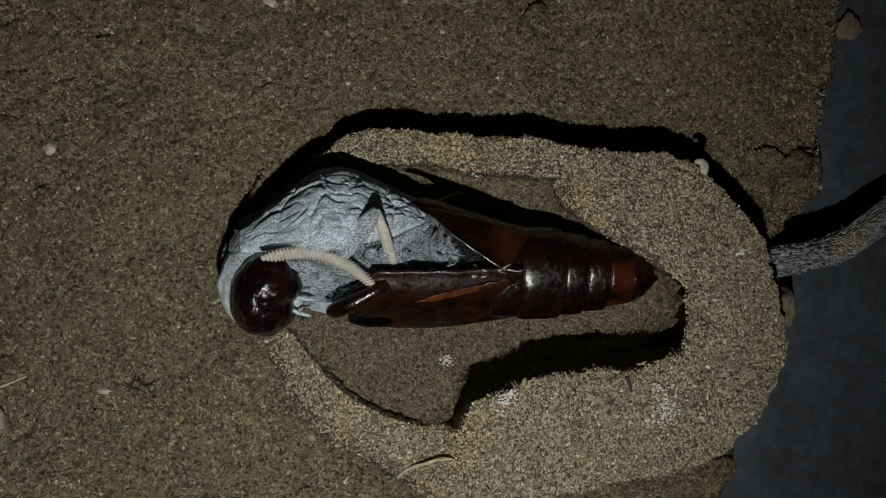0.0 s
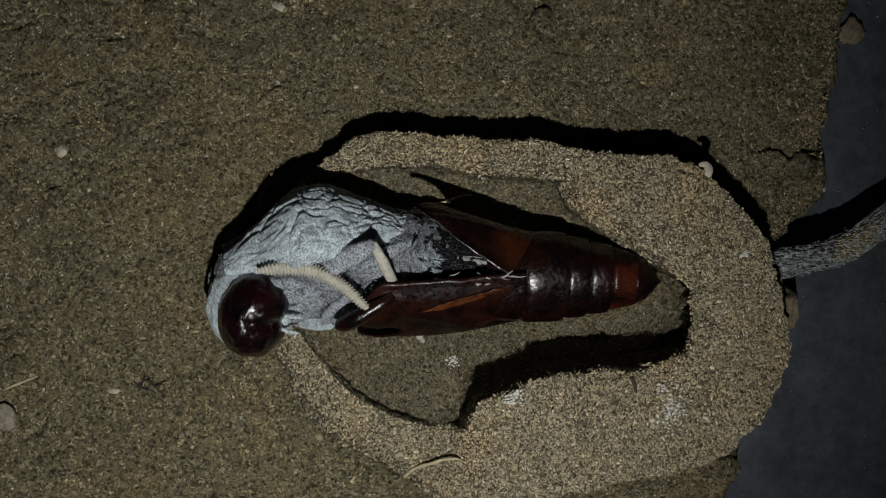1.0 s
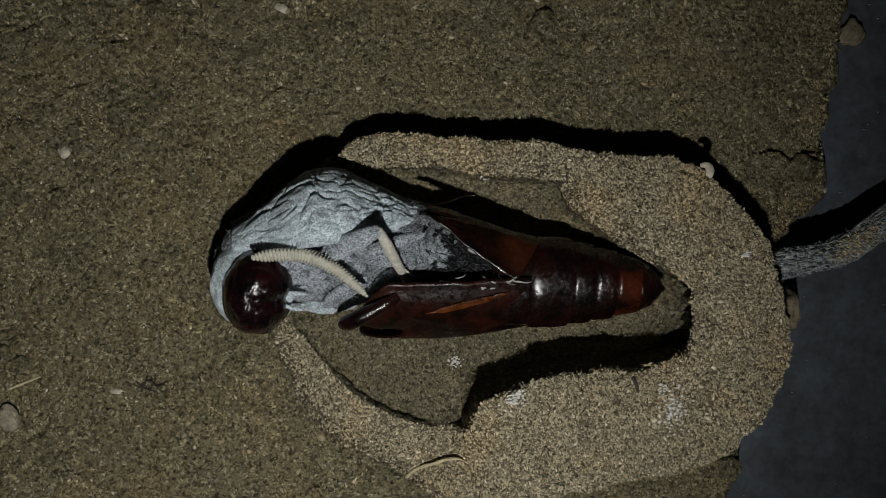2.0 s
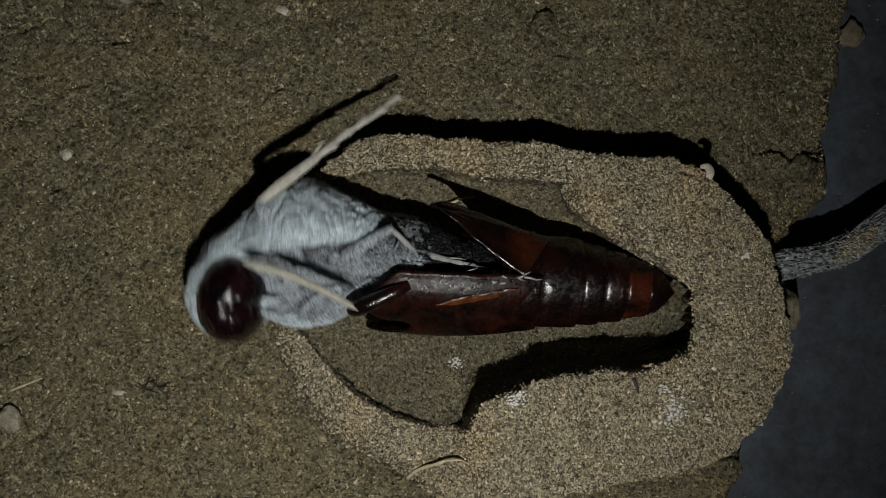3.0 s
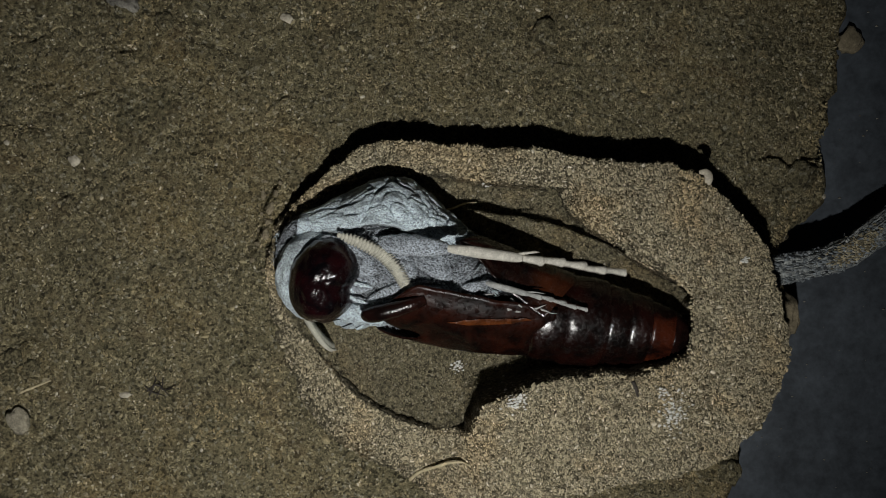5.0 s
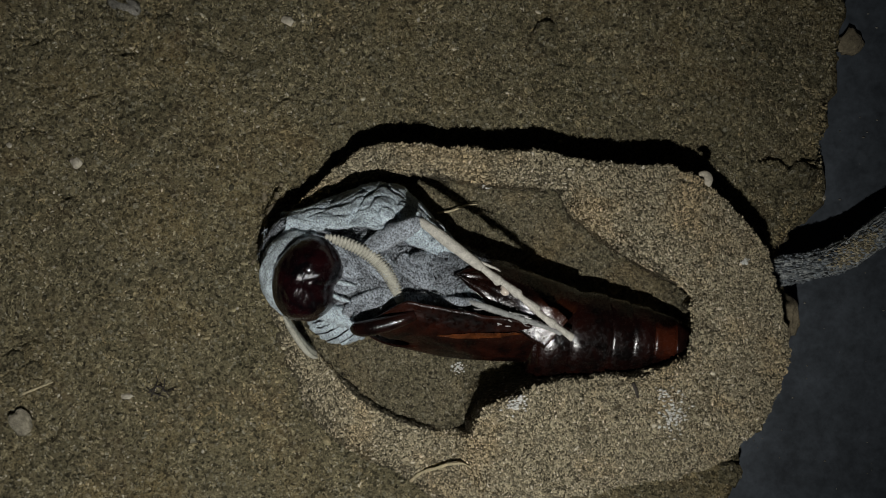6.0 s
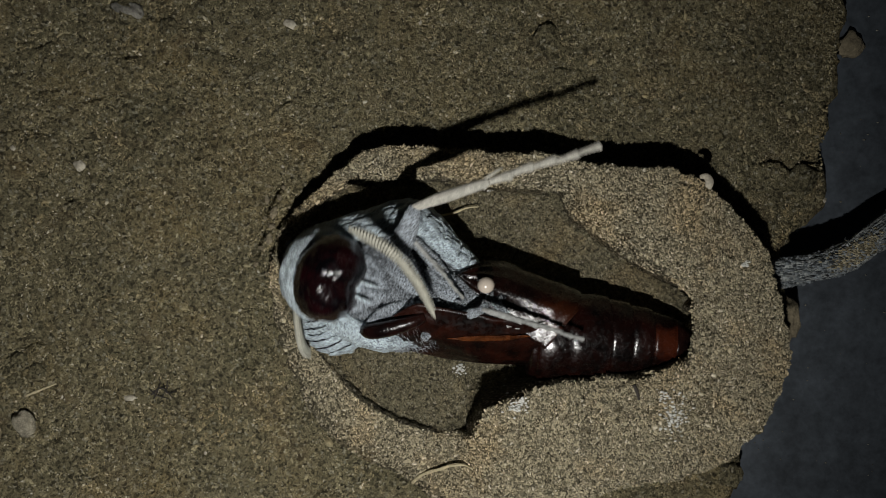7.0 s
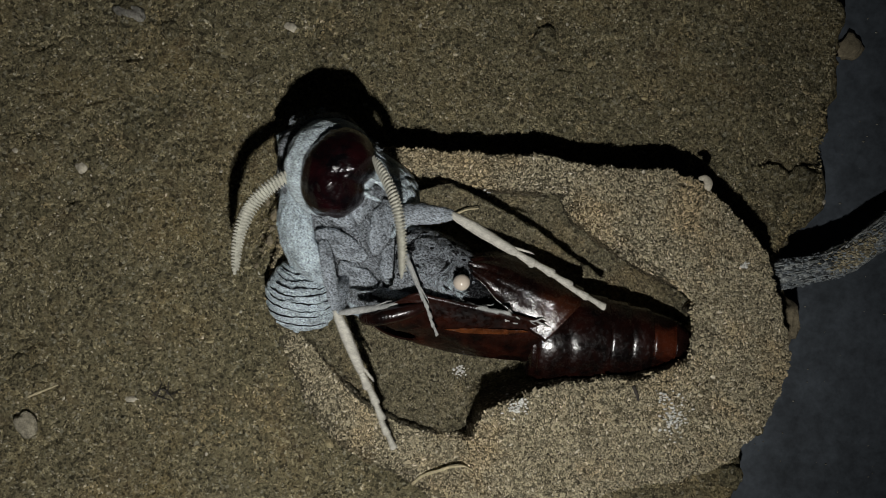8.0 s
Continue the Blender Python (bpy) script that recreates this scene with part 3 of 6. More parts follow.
def torn_lining(parent):
    """Pale crinkled shreds of the shell's lining, caught along its split."""
    rng = np.random.RandomState(19)
    for k in range(12):
        bm = bmesh.new()
        x, y = rng.uniform(-12, -2), rng.uniform(1.2, 2.6)
        long, turn = rng.uniform(1.2, 3.4), rng.uniform(-0.5, 0.5)
        pts = [(x + long * u * math.cos(turn), y + long * u * math.sin(turn) + rng.uniform(-0.1, 0.1), 5.0 + 0.9 * math.sin(u * 2.6) + rng.uniform(-0.1, 0.1)) for u in np.linspace(0, 1, 5)]
        w = rng.uniform(0.07, 0.22)
        tube(bm, [(*q, w * (1 - 0.7 * i / 12), 0.05) for i, q in enumerate(smooth_line(pts, 3))], 6)
        part("torn_shred", bm, SHRED, parent, "pale crinkled shred of lining")


def pupal_shell():
    shell = empty("pupal_shell")
    tagged(shell, "glossy dark red-brown empty pupal shell, split open along the belly", "pupal shell")
    for k in range(len(SHELL_RINGS)):
        shell_ring(shell, k)
    bm = bmesh.new()
    rows = smooth_line([(x, *shell_axis(x), r, r * 0.85) for x, r in ((15.8, 3.0), (16.4, 3.4), (17.4, 3.0), (18.4, 2.15), (19.1, 1.3), (19.5, 0.6), (19.9, 0.15))], 6)
    tube(bm, rows, 32, shape=lambda i, a: 1 + 0.1 * noise.noise(Vector((math.cos(a) * 3, math.sin(a) * 3, i * 0.35))) * min(1, i / 8))
    part("tail_tip", bm, RIM, shell, "black wrinkled blunt tail tip")
    cases = [shell_case(shell, -1), shell_case(shell, 1)]
    tongue_case(cases[0])
    torn_lining(cases[0])
    return shell, cases


# ---- the moth ----
def wool_noise(p, scale, seed=0.0):
    return noise.noise(Vector((p[0] * scale + seed, p[1] * scale, p[2] * scale)))


THORAX = [(-19.6, 2.2, 1.8, -2.0), (-18.6, 4.2, 3.2, -1.8), (-17, 5.4, 4.2, -1.5), (-13, 7.2, 5.6, -1.0), (-8, 8.5, 6.6, -0.6), (-2, 8.6, 6.8, -0.4), (4, 7.0, 5.8, -0.4),
          (8, 5.0, 4.4, -0.6), (10, 2.8, 2.6, -0.8)]


def body_radius(x):
    xs = [r[0] for r in THORAX]
    return np.interp(x, xs, [r[1] for r in THORAX]), np.interp(x, xs, [r[2] for r in THORAX]), np.interp(x, xs, [r[3] for r in THORAX])


def moth_thorax(moth):
    bm = bmesh.new()
    rows = smooth_line([(x, 0, c, a, b) for x, a, b, c in THORAX], 14)
    tube(bm, rows, 150)
    for v in bm.verts:
        n = 0.5 * wool_noise(v.co, 0.22) + 0.3 * wool_noise(v.co, 0.7, 3) + 0.16 * wool_noise(v.co, 1.9, 7)
        way = Vector((v.co.x * 0.35, v.co.y + 0.3 * abs(v.co.x) * (1 if v.co.y > 0 else -1), v.co.z))
        crease = math.exp(-(wool_noise(way, 0.26, 31) / 0.05) ** 2) + 0.7 * math.exp(-(wool_noise(way, 0.5, 47) / 0.05) ** 2)
        v.co += Vector((0, v.co.y, v.co.z)).normalized() * (n - 1.1 * min(crease, 1.2))
        if v.co.z > 0:
            v.co.z *= 0.72
    part("thorax", bm, BREAST, moth, "dark grey speckled woolly breast")


def moth_wing(moth, side):
    """A crumpled, not yet spread wing: a thick pleated sheet wrapped round the flank."""
    bm = bmesh.new()
    nu, nv = 140, 150
    layers = []
    for inner in (0, 1):
        layer = []
        for i in range(nu + 1):
            s = i / nu
            x0 = -17.0 + (27.5 if side > 0 else 27.0) * s
            grow = 0.3 + (3.9 if side > 0 else 2.2) * math.exp(-((s - 0.47) / 0.25) ** 2)
            row = []
            for j in range(nv + 1):
                v = j / nv
                x = x0 + 1.6 * (v - 0.5) * s - 3.0 * s * abs(2 * v - 1.1) ** 2
                a, b, c = body_radius(x)
                if side < 0:
                    a, b = max(a, 5.4), max(b, 4.4)
                hi = 34 + 16 * math.sin(s * 3.0) - 10 * s
                lo = -115 + 45 * s**2
                f = radians(lo + (hi - lo) * v)
                q = Vector((x * 0.15, v * 2.4, side * 3.0))
                n1 = noise.noise(q + Vector((0, 0.25 * noise.noise(q * 3), 0)))
                n2 = noise.noise(q * 2.1 + Vector((5, 1, 0)))
                n3 = noise.noise(Vector((x * 0.22, v * 9.5, side * 7.0)))
                pleat = 0.7 * (1 - abs(math.sin(v * 9 + 4 * n1 + s * 2.2)) ** 0.6) * (0.3 + 0.7 * s)
                n4 = noise.noise(Vector((x * 0.1 + 4, v * 15 + 0.5 * n1, side * 2.0)))
                crack = 0.7 * math.exp(-(n1 / 0.025) ** 2) + 0.6 * math.exp(-(n3 / 0.045) ** 2) + 0.4 * math.exp(-(n4 / 0.06) ** 2)
                crack += (1.1 if side > 0 else 1.7) * math.exp(-(math.sin(s * 30 + 6 * n1 + 3 * n2) / 0.16) ** 2) * float(step(0.5, 0.7, s)) * (0.4 + 0.6 * (n2 > -0.1))
                fine = 0.12 * noise.noise(Vector((x * 1.7, v * 34, side)))
                ply = 0.1 * math.sin(v * 62 + 9 * n1 + 5 * n2) * (0.5 + n2)
                lift = grow + 0.3 * n2 + 0.25 * n1 - pleat * 0.4 + ply - 0.6 * min(crack, 1.5) * min(1, 3 * s + 0.25) + fine - 0.8 * inner
                lift -= 1.2 * math.exp(-((1 - v) / 0.05) ** 2) + 0.9 * math.exp(-((1 - s) / 0.04) ** 2)
                yy, zz = (a + lift) * math.cos(f), c * 0.4 + (b + lift) * math.sin(f)
                row.append(bm.verts.new((x, side * yy, zz)))
            layer.append(row)
        layers.append(layer)
    for layer in layers:
        for p, q in zip(layer, layer[1:]):
            for j in range(nv):
                bm.faces.new((p[j], p[j + 1], q[j + 1], q[j]))
    out, inn = layers
    rim = [(i, 0) for i in range(nu)] + [(nu, j) for j in range(nv)] + [(i, nv) for i in range(nu, 0, -1)] + [(0, j) for j in range(nv, 0, -1)]
    for (a, b), (c, d) in zip(rim, rim[1:] + rim[:1]):
        bm.faces.new((out[a][b], out[c][d], inn[c][d], inn[a][b]))
    return part("wing", bm, WING, moth, "crumpled pale blue-grey wing with dark pleats")


def wing_fold(moth):
    """The soft pleated end of one wing, which slips out from under the breast as the moth rears up."""
    bm = bmesh.new()

    def pleats(d):
        reach = math.hypot(5.4 * d.x - 1.0, 5.4 * d.y - 9.0) / 1.15 + 0.8 * noise.noise(d * 2.2)
        return 0.98 + 0.05 * noise.noise(d * 2) + 0.015 * noise.noise(d * 9) + 0.05 * (1 - reach % 1.0) ** 1.5
    ball(bm, (0.6, 1.0, 0), (5.4, 5.4, 4.7), 200, 140, pleats)
    fold = part("wing_fold", bm, WING, moth, "pleated soft end of a wing with dark creases")
    # thin near-black strips between the pleats, curved over the fold
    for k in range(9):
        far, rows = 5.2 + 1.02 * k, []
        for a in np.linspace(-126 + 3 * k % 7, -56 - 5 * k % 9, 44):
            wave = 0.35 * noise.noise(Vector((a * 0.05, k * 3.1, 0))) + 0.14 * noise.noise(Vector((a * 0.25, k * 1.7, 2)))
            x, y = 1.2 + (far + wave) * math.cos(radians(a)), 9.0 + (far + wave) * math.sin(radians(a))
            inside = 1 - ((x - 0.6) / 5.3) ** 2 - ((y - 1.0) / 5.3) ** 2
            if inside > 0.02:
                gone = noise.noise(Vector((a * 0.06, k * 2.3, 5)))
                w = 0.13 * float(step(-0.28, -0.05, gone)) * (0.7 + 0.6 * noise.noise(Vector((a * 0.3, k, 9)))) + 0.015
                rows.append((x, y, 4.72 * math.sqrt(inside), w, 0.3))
        if len(rows) > 5:
            bm = bmesh.new()
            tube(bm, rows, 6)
            part("crease", bm, CREASE, fold, "thin dark strip along a crease")
    return fold


def moth_head(moth):
    """The head: a woolly ball behind, and the glossy dark cap of the shell still over both eyes."""
    bm = bmesh.new()
    ball(bm, (-0.8, 0, -1.9), (5.9, 6.4, 4.8), 64, 40, lambda d: 1 + 0.05 * noise.noise(d * 6) + 0.03 * noise.noise(d * 17))
    head = part("head", bm, FUR, moth, "woolly pale grey head")
    bm = bmesh.new()

    def lobes(d):
        notch = 0.2 * math.exp(-(d.y / 0.3) ** 2) * max(0, d.x) ** 0.7
        crease = 0.07 * math.exp(-((d.y - 0.05) / 0.13) ** 2) * max(0, d.z * 0.6 + d.x * 0.5)
        dent = 0.02 * noise.noise(d * 3.4 + Vector((3, 0, 0))) + 0.02 * noise.noise(d * 6) + 0.012 * noise.noise(d * 13)
        return 1 - notch - crease + 0.035 * noise.noise(d * 2.2) + dent
    ball(bm, (0.5, 0, 0.6), (4.7, 5.85, 5.6), 90, 60, lobes)
    part("head_cap", bm, CAP, head, "glossy dark red-brown cap over both eyes")
    for y in (-0.9, 0.7):
        bm = bmesh.new()
        tube(bm, smooth_line([(2.6, y, 0.8, 0.2, 0.25), (4.4, y * 1.2, 1.2, 0.28, 0.25), (5.9, y * 1.4, 1.0, 0.25, 0.2), (6.8, y * 1.4, 0.6, 0.1, 0.1)], 5), 10)
        part("palp", bm, FUR, head, "thin pale mouth palp")
    return head


FEELER = 15.5


def feeler_at(s):
    """Bow and half width of a feeler at the share s of its length."""
    return 3.4 * math.sin(math.pi * s) * (1 - 0.25 * s), (0.3 + 0.42 * math.sin(math.pi * min(1, 0.22 + 0.76 * s)) ** 0.9) * (1 if s < 0.93 else 1 - 9 * (s - 0.93)) * min(1, 0.45 + 6 * s)


def antenna(moth):
    """A flat feeler of many short ribs, bowed, with a slim tip. It runs along +x."""
    bm = bmesh.new()
    n = 152
    rows = []
    for i in range(n + 1):
        s = i / n
        bow, r = feeler_at(s)
        r = max(r, 0.14) * (0.5, 1.0, 1.07, 1.0)[i % 4]
        rows.append((FEELER * s, 0, bow, r * 0.7, r * 1.35))
    tube(bm, rows, 10)
    return part("antenna", bm, HORN, moth, "beige ribbed feeler")


def antenna_ribs(feeler, sign):
    """The fine comb along one side of a feeler."""
    bm = bmesh.new()
    for i in range(3, 36):
        s = (i + 0.5) / 38
        bow, r = feeler_at(s)
        x = FEELER * s
        tube(bm, [(x, 0.2, bow + sign * 0.7 * r, 0.14, 0.14), (x + 0.1, 0.3, bow + sign * 1.2 * r, 0.11, 0.11), (x + 0.22, 0.32, bow + sign * 1.5 * r, 0.05, 0.05)], 5, up=(0, 1, 0))
    part("comb", bm, COMB, feeler, "fine pale comb of teeth")


def leg(moth, name, upper, lower, width, slim=1.0, scales=CREAM):
    """A leg: woolly thigh along +x and, hinged at its end, a cream shin and foot with joints."""
    bm = bmesh.new()
    rows = smooth_line([(-0.6, 0, 0, width * 0.8, width * 0.6), (upper * 0.25, 0, 0.15, width * 1.2, width * 0.8), (upper * 0.65, 0, 0.1, width * 1.1, width * 0.75),
                        (upper * 0.95, 0, 0, width * 0.75, width * 0.55), (upper * 1.02, 0, 0, width * 0.4, width * 0.35)], 8)
    tube(bm, rows, 20)
    for v in bm.verts:
        v.co += Vector((0, v.co.y, v.co.z)) * (0.18 * wool_noise(v.co, 1.6) + 0.12 * wool_noise(v.co, 4))
    thigh = part(name, bm, FEMUR, moth, "woolly grey thigh")
    bm = bmesh.new()
    shin = lower * 0.4
    rows = [(-0.2, 0, 0, 0.4, 0.38), (shin * 0.12, 0, 0.05, 0.62, 0.55), (shin * 0.4, 0, 0.15, 0.74, 0.6), (shin * 0.85, 0, 0.05, 0.66, 0.52), (shin, 0, 0, 0.5, 0.42)]
    k = (lower - shin) / 5
    for j in range(5):
        x = shin + k * j
        r = 0.55 - 0.028 * j
        bend = (0.0, 0.14, 0.06, -0.16, -0.08)[j]
        droop = -0.25 * j
        rows += [(x + 0.12 * k, bend, droop, r * 0.78, r * 0.7), (x + 0.75 * k, bend, droop - 0.1, r * 1.05, r * 0.85), (x + 0.94 * k, bend, droop - 0.2, r * 1.2, r * 0.95)]
    rows += [(lower, -0.05, -1.2, 0.36, 0.3)]
    tube(bm, smooth_line(rows, 4), 12)
    tube(bm, smooth_line([(shin * 0.92, 0.35, 0, 0.2, 0.2), (shin + 1.0, 0.85, 0.1, 0.17, 0.17), (shin + 2.2, 1.05, 0, 0.05, 0.05)], 3), 6)
    for v in bm.verts:
        v.co += Vector((0, v.co.y, v.co.z)) * (0.12 * wool_noise(v.co, 2.2, 9))
        v.co = Vector((v.co.x, v.co.y * slim, v.co.z * slim))
    foot = part("shin", bm, scales, thigh, "cream scaled shin and jointed foot")
    foot.location = (upper * MM, 0, 0)
    return thigh, foot


def hairs(moth, head):
    """Loose wool standing off the body's outline."""
    rng = np.random.RandomState(7)
    verts, faces = [], []
    for _ in range(7000):
        x = rng.uniform(-20.5, 10)
        a, b, c = body_radius(x)
        f = rng.uniform(0, 6.283)
        root = np.array((x, a * math.cos(f), c + b * math.sin(f))) * (1, 0.98, 0.98)
        way = np.array((0.7 + rng.normal(0, 0.35), math.cos(f) + rng.normal(0, 0.4), math.sin(f) + rng.normal(0, 0.4)))
        tip = root + way / np.linalg.norm(way) * rng.uniform(0.3, 0.95)
        edge = np.cross(way, rng.normal(0, 1, 3))
        edge *= 0.045 / np.linalg.norm(edge)
        n = len(verts)
        verts += [root - edge, root + edge, tip]
        faces.append((n, n + 1, n + 2))
    ob = mesh_part("wool", verts, faces, WOOL, moth)
    tagged(ob, "loose grey wool", kind="stuff")


def moth_abdomen(moth):
    """The downy abdomen, still inside the shell. It runs along +x."""
    bm = bmesh.new()
    rows = smooth_line([(-3, 0, -0.6, 4.2, 3.6), (0, 1.2, -0.4, 4.6, 5.4), (5, 1.2, -0.4, 4.6, 5.5), (9, 0.7, -0.8, 4.2, 4.4), (14, 0.2, -1.2, 3.2, 3.0), (18, 0, -1.2, 2.0, 1.8)], 10)
    tube(bm, rows, 64)
    for v in bm.verts:
        n = 0.45 * wool_noise(v.co, 0.5, 11) + 0.35 * wool_noise(v.co, 1.4, 13) + 0.15 * wool_noise(v.co, 3, 17)
        v.co += Vector((0, v.co.y, v.co.z)).normalized() * n
    belly = part("abdomen", bm, DARKWOOL, moth, "dark grey downy abdomen inside the shell")
    # the paler down round its front half
    bm = bmesh.new()
    rows = smooth_line([(-3, 0, -0.6, 4.4, 3.8), (0, 1.2, -0.4, 4.8, 5.6), (3, 1.2, -0.4, 4.85, 5.7), (5, 1.2, -0.4, 4.7, 5.5), (6.6, 1.0, -0.6, 4.2, 4.8)], 12)
    tube(bm, rows, 80)
    for v in bm.verts:
        n = 0.35 * wool_noise(v.co, 0.5, 11) + 0.4 * wool_noise(v.co, 1.2, 23) + 0.2 * wool_noise(v.co, 3, 27)
        v.co += Vector((0, v.co.y, v.co.z)).normalized() * n + Vector((0.9 * wool_noise(v.co, 0.9, 5), 0, 0))
    part("down", bm, BREAST, belly, "speckled grey down round the abdomen")
    rng = np.random.RandomState(41)
    verts, faces = [], []
    for _ in range(30):
        at = np.array((rng.uniform(-1, 6.5), rng.uniform(-1.4, 1.4), 0))
        at[2] = 5.4 * math.sqrt(max(0.1, 1 - ((at[1] - 1.2) / 4.6) ** 2)) - 0.6
        lean = np.array((0.5 + rng.normal(0, 0.6), rng.normal(-0.1, 0.6), 0.35))
        for _ in range(34):
            way = lean + rng.normal(0, 0.3, 3)
            root = at + rng.normal(0, 0.16, 3)
            tip = root + way / np.linalg.norm(way) * rng.uniform(0.5, 1.6)
            edge = np.cross(way, rng.normal(0, 1, 3))
            edge *= 0.05 / np.linalg.norm(edge)
            n = len(verts)
            verts += [root - edge, root + edge, tip]
            faces.append((n, n + 1, n + 2))
    tagged(mesh_part("tuft", verts, faces, FUR, belly, "pale tufts of down"), kind="stuff")
    return belly


def coxa(moth, x, y, turn, long, wide):
    """One flat woolly plate of the breast, from which a leg springs."""
    bm = bmesh.new()
    ball(bm, (0, 0, 0), (long, wide, 0.95), 40, 22, lambda d: (1 - 0.16 * abs(d.y) * max(0, d.x)) * (1 + 0.16 * noise.noise(d * 3 + Vector((x, y, 0))) + 0.06 * noise.noise(d * 11)))
    a, b, c = body_radius(x)
    ob = part("breast_plate", bm, FEMUR, moth, "flat grey woolly plate of the breast")
    ob.matrix_basis = place(x, y, (c + b * math.sqrt(max(0.05, 1 - (y / a) ** 2))) * 0.72 + 0.25, 14 if y < 0 else -14, 0, turn)


def build_moth():
    moth = empty("moth")
    tagged(moth, "pale grey hawk moth with crumpled wings crawling out of its shell", "moth")
    moth_thorax(moth)
    belly = moth_abdomen(moth)
    wings = [moth_wing(moth, 1), moth_wing(moth, -1), wing_fold(moth)]
    head = moth_head(moth)
    feelers = [antenna(moth), antenna(moth)]
    for feeler in feelers:
        antenna_ribs(feeler, -1)
        antenna_ribs(feeler, 1)
    legs = [leg(moth, "foreleg", 9, 24, 1.15), leg(moth, "foreleg", 9, 24, 0.8), leg(moth, "middle_leg", 7, 11, 0.7, 0.48, ASH), leg(moth, "middle_leg", 7, 12, 0.7, 0.65, ASH),
            leg(moth, "hind_leg", 6, 14, 0.6, 0.6, ASH)]
    for x, y, turn, long, wide in ((-9.5, 2.2, -24, 4.6, 1.9), (-9.5, -2.2, 24, 4.6, 1.9), (-3.6, 2.9, -34, 4.0, 1.8), (-3.6, -2.9, 34, 4.0, 1.8), (2.0, 2.5, -28, 3.6, 1.7), (2.0, -2.5, 28, 3.6, 1.7)):
        coxa(moth, x, y, turn, long, wide)
    hairs(moth, head)
    return moth, head, belly, feelers, legs, wings


tray_floor()
soil()
mud_cell()
chips("grit", 1300, 49, (-70, 60, -44, 46, "soil"), 0.4, GRIT_SOIL, "large olive-brown soil grit")
chips("grit", 12000, 50, (-70, 60, -44, 46, "soil"), 0.22, GRIT_SOIL, "coarse olive-brown soil grit")
chips("grit", 125000, 51, (-70, 60, -44, 46, "soil"), 0.2, GRIT_SOIL, "loose olive-brown soil grit", True)
chips("grit", 5000, 53, (-27, 49, -38, 16, "crust"), 0.26, GRIT_CELL, "coarse pale grains on the cell")
chips("grit", 125000, 52, (-27, 49, -38, 16, "crust"), 0.205, GRIT_CELL, "pale brown caked grains on the cell", True)
chips("grit", 42000, 54, (-24, 35, -27, 11, "hollow"), 0.2, GRIT_LINING, "dark grains in the hollow", True)
shell, cases = pupal_shell()
moth, head, belly, feelers, legs, wings = build_moth()


# ---- loose things on the soil and the cell ----
def stone(name, x, y, size, mat, label, category, z=None, seed=0, sink=0.3, turn=0.0, group=""):
    """An uneven, angular pebble or crumb, half settled in what it lies on."""
    bm = bmesh.new()
    got = bmesh.ops.create_icosphere(bm, subdivisions=3, radius=1.0)["verts"]
    for v in got:
        d = v.co.normalized()
        k = 1 + 0.42 * noise.noise(d * 1.3 + Vector((seed * 7.3, 0, 0))) + 0.22 * noise.noise(d * 3.1 + Vector((0, seed * 3.1, 0))) + 0.06 * noise.noise(d * 7 + Vector((seed, 0, 0)))
        v.co = Vector((d.x * size[0], d.y * size[1], d.z * size[2])) * k
    ob = part(name, bm, mat)
    base = surface(x, y) if z is None else z
    ob.matrix_basis = place(x, y, base + size[2] * (1 - 2 * sink), 0, 0, turn)
    return tagged(ob, label, category, group)


def strand(name, points, width, mat, label, category, flat=0.7, lift=0.15, on=None):
    """A dry stalk lying over the surface."""
    bm = bmesh.new()
    rows = [(x, y, (surface(x, y) if on is None else on) + lift + h, w, w * flat) for x, y, h, w in smooth_line([(x, y, h, width) for x, y, h in points], 6)]
    n = len(rows)
    rows = [(x, y, z, w * (1 - 0.55 * (i / n) ** 3) * (1 + 0.12 * math.sin(i * 1.7)), d) for i, (x, y, z, w, d) in enumerate(rows)]
    tube(bm, rows, 8)
    return tagged(part(name, bm, mat), label, category)


stone("pebble", -53.6, 12.4, (0.75, 0.95, 0.4), PEBBLE, "pale cream angular pebble lying on the soil", "pebble", seed=1, turn=20)
stone("pebble", -46.2, -21.9, (1.0, 0.45, 0.35), PEBBLE, "pale cream sliver of stone on the soil", "pebble", seed=2, turn=8)
stone("pebble", -22.7, 33.4, (1.0, 0.7, 0.4), PEBBLE, "pale grey-white broken pebble on the soil", "pebble", seed=3, turn=-20)
for n, (x, y, r) in enumerate([(-63.2, 14.9, 0.62), (-33.0, 11.8, 0.32), (-3.4, 33.6, 0.42), (18.5, 33.8, 0.36), (-23.8, 12.3, 0.38), (-58.6, -27.6, 0.36),
                               (-50.6, 28.6, 0.3), (-19.3, 33.6, 0.3), (-37, 24, 0.3), (-41, 3.5, 0.34), (-57, -3, 0.3), (-30, -9, 0.34), (-35, -30, 0.36),
                               (-14, 26, 0.3), (22, 23.5, 0.36), (34, 18, 0.34), (8, 27, 0.3), (-48, -34, 0.34), (-28, -26, 0.32), (-62, -34, 0.4), (43, 30, 0.3),
                               (-60, 4, 0.3), (-39, -14, 0.3), (-50, 19, 0.28), (-29, 20, 0.32), (29, 27.5, 0.3), (-66, -22, 0.34)]):
    stone("pebble", x, y, (r * 0.8, r * 0.6, r * 0.45), PEBBLE, "tiny pale grain of stone on the soil", "pebble", seed=10 + n, turn=n * 37, group="pale grains on the soil")
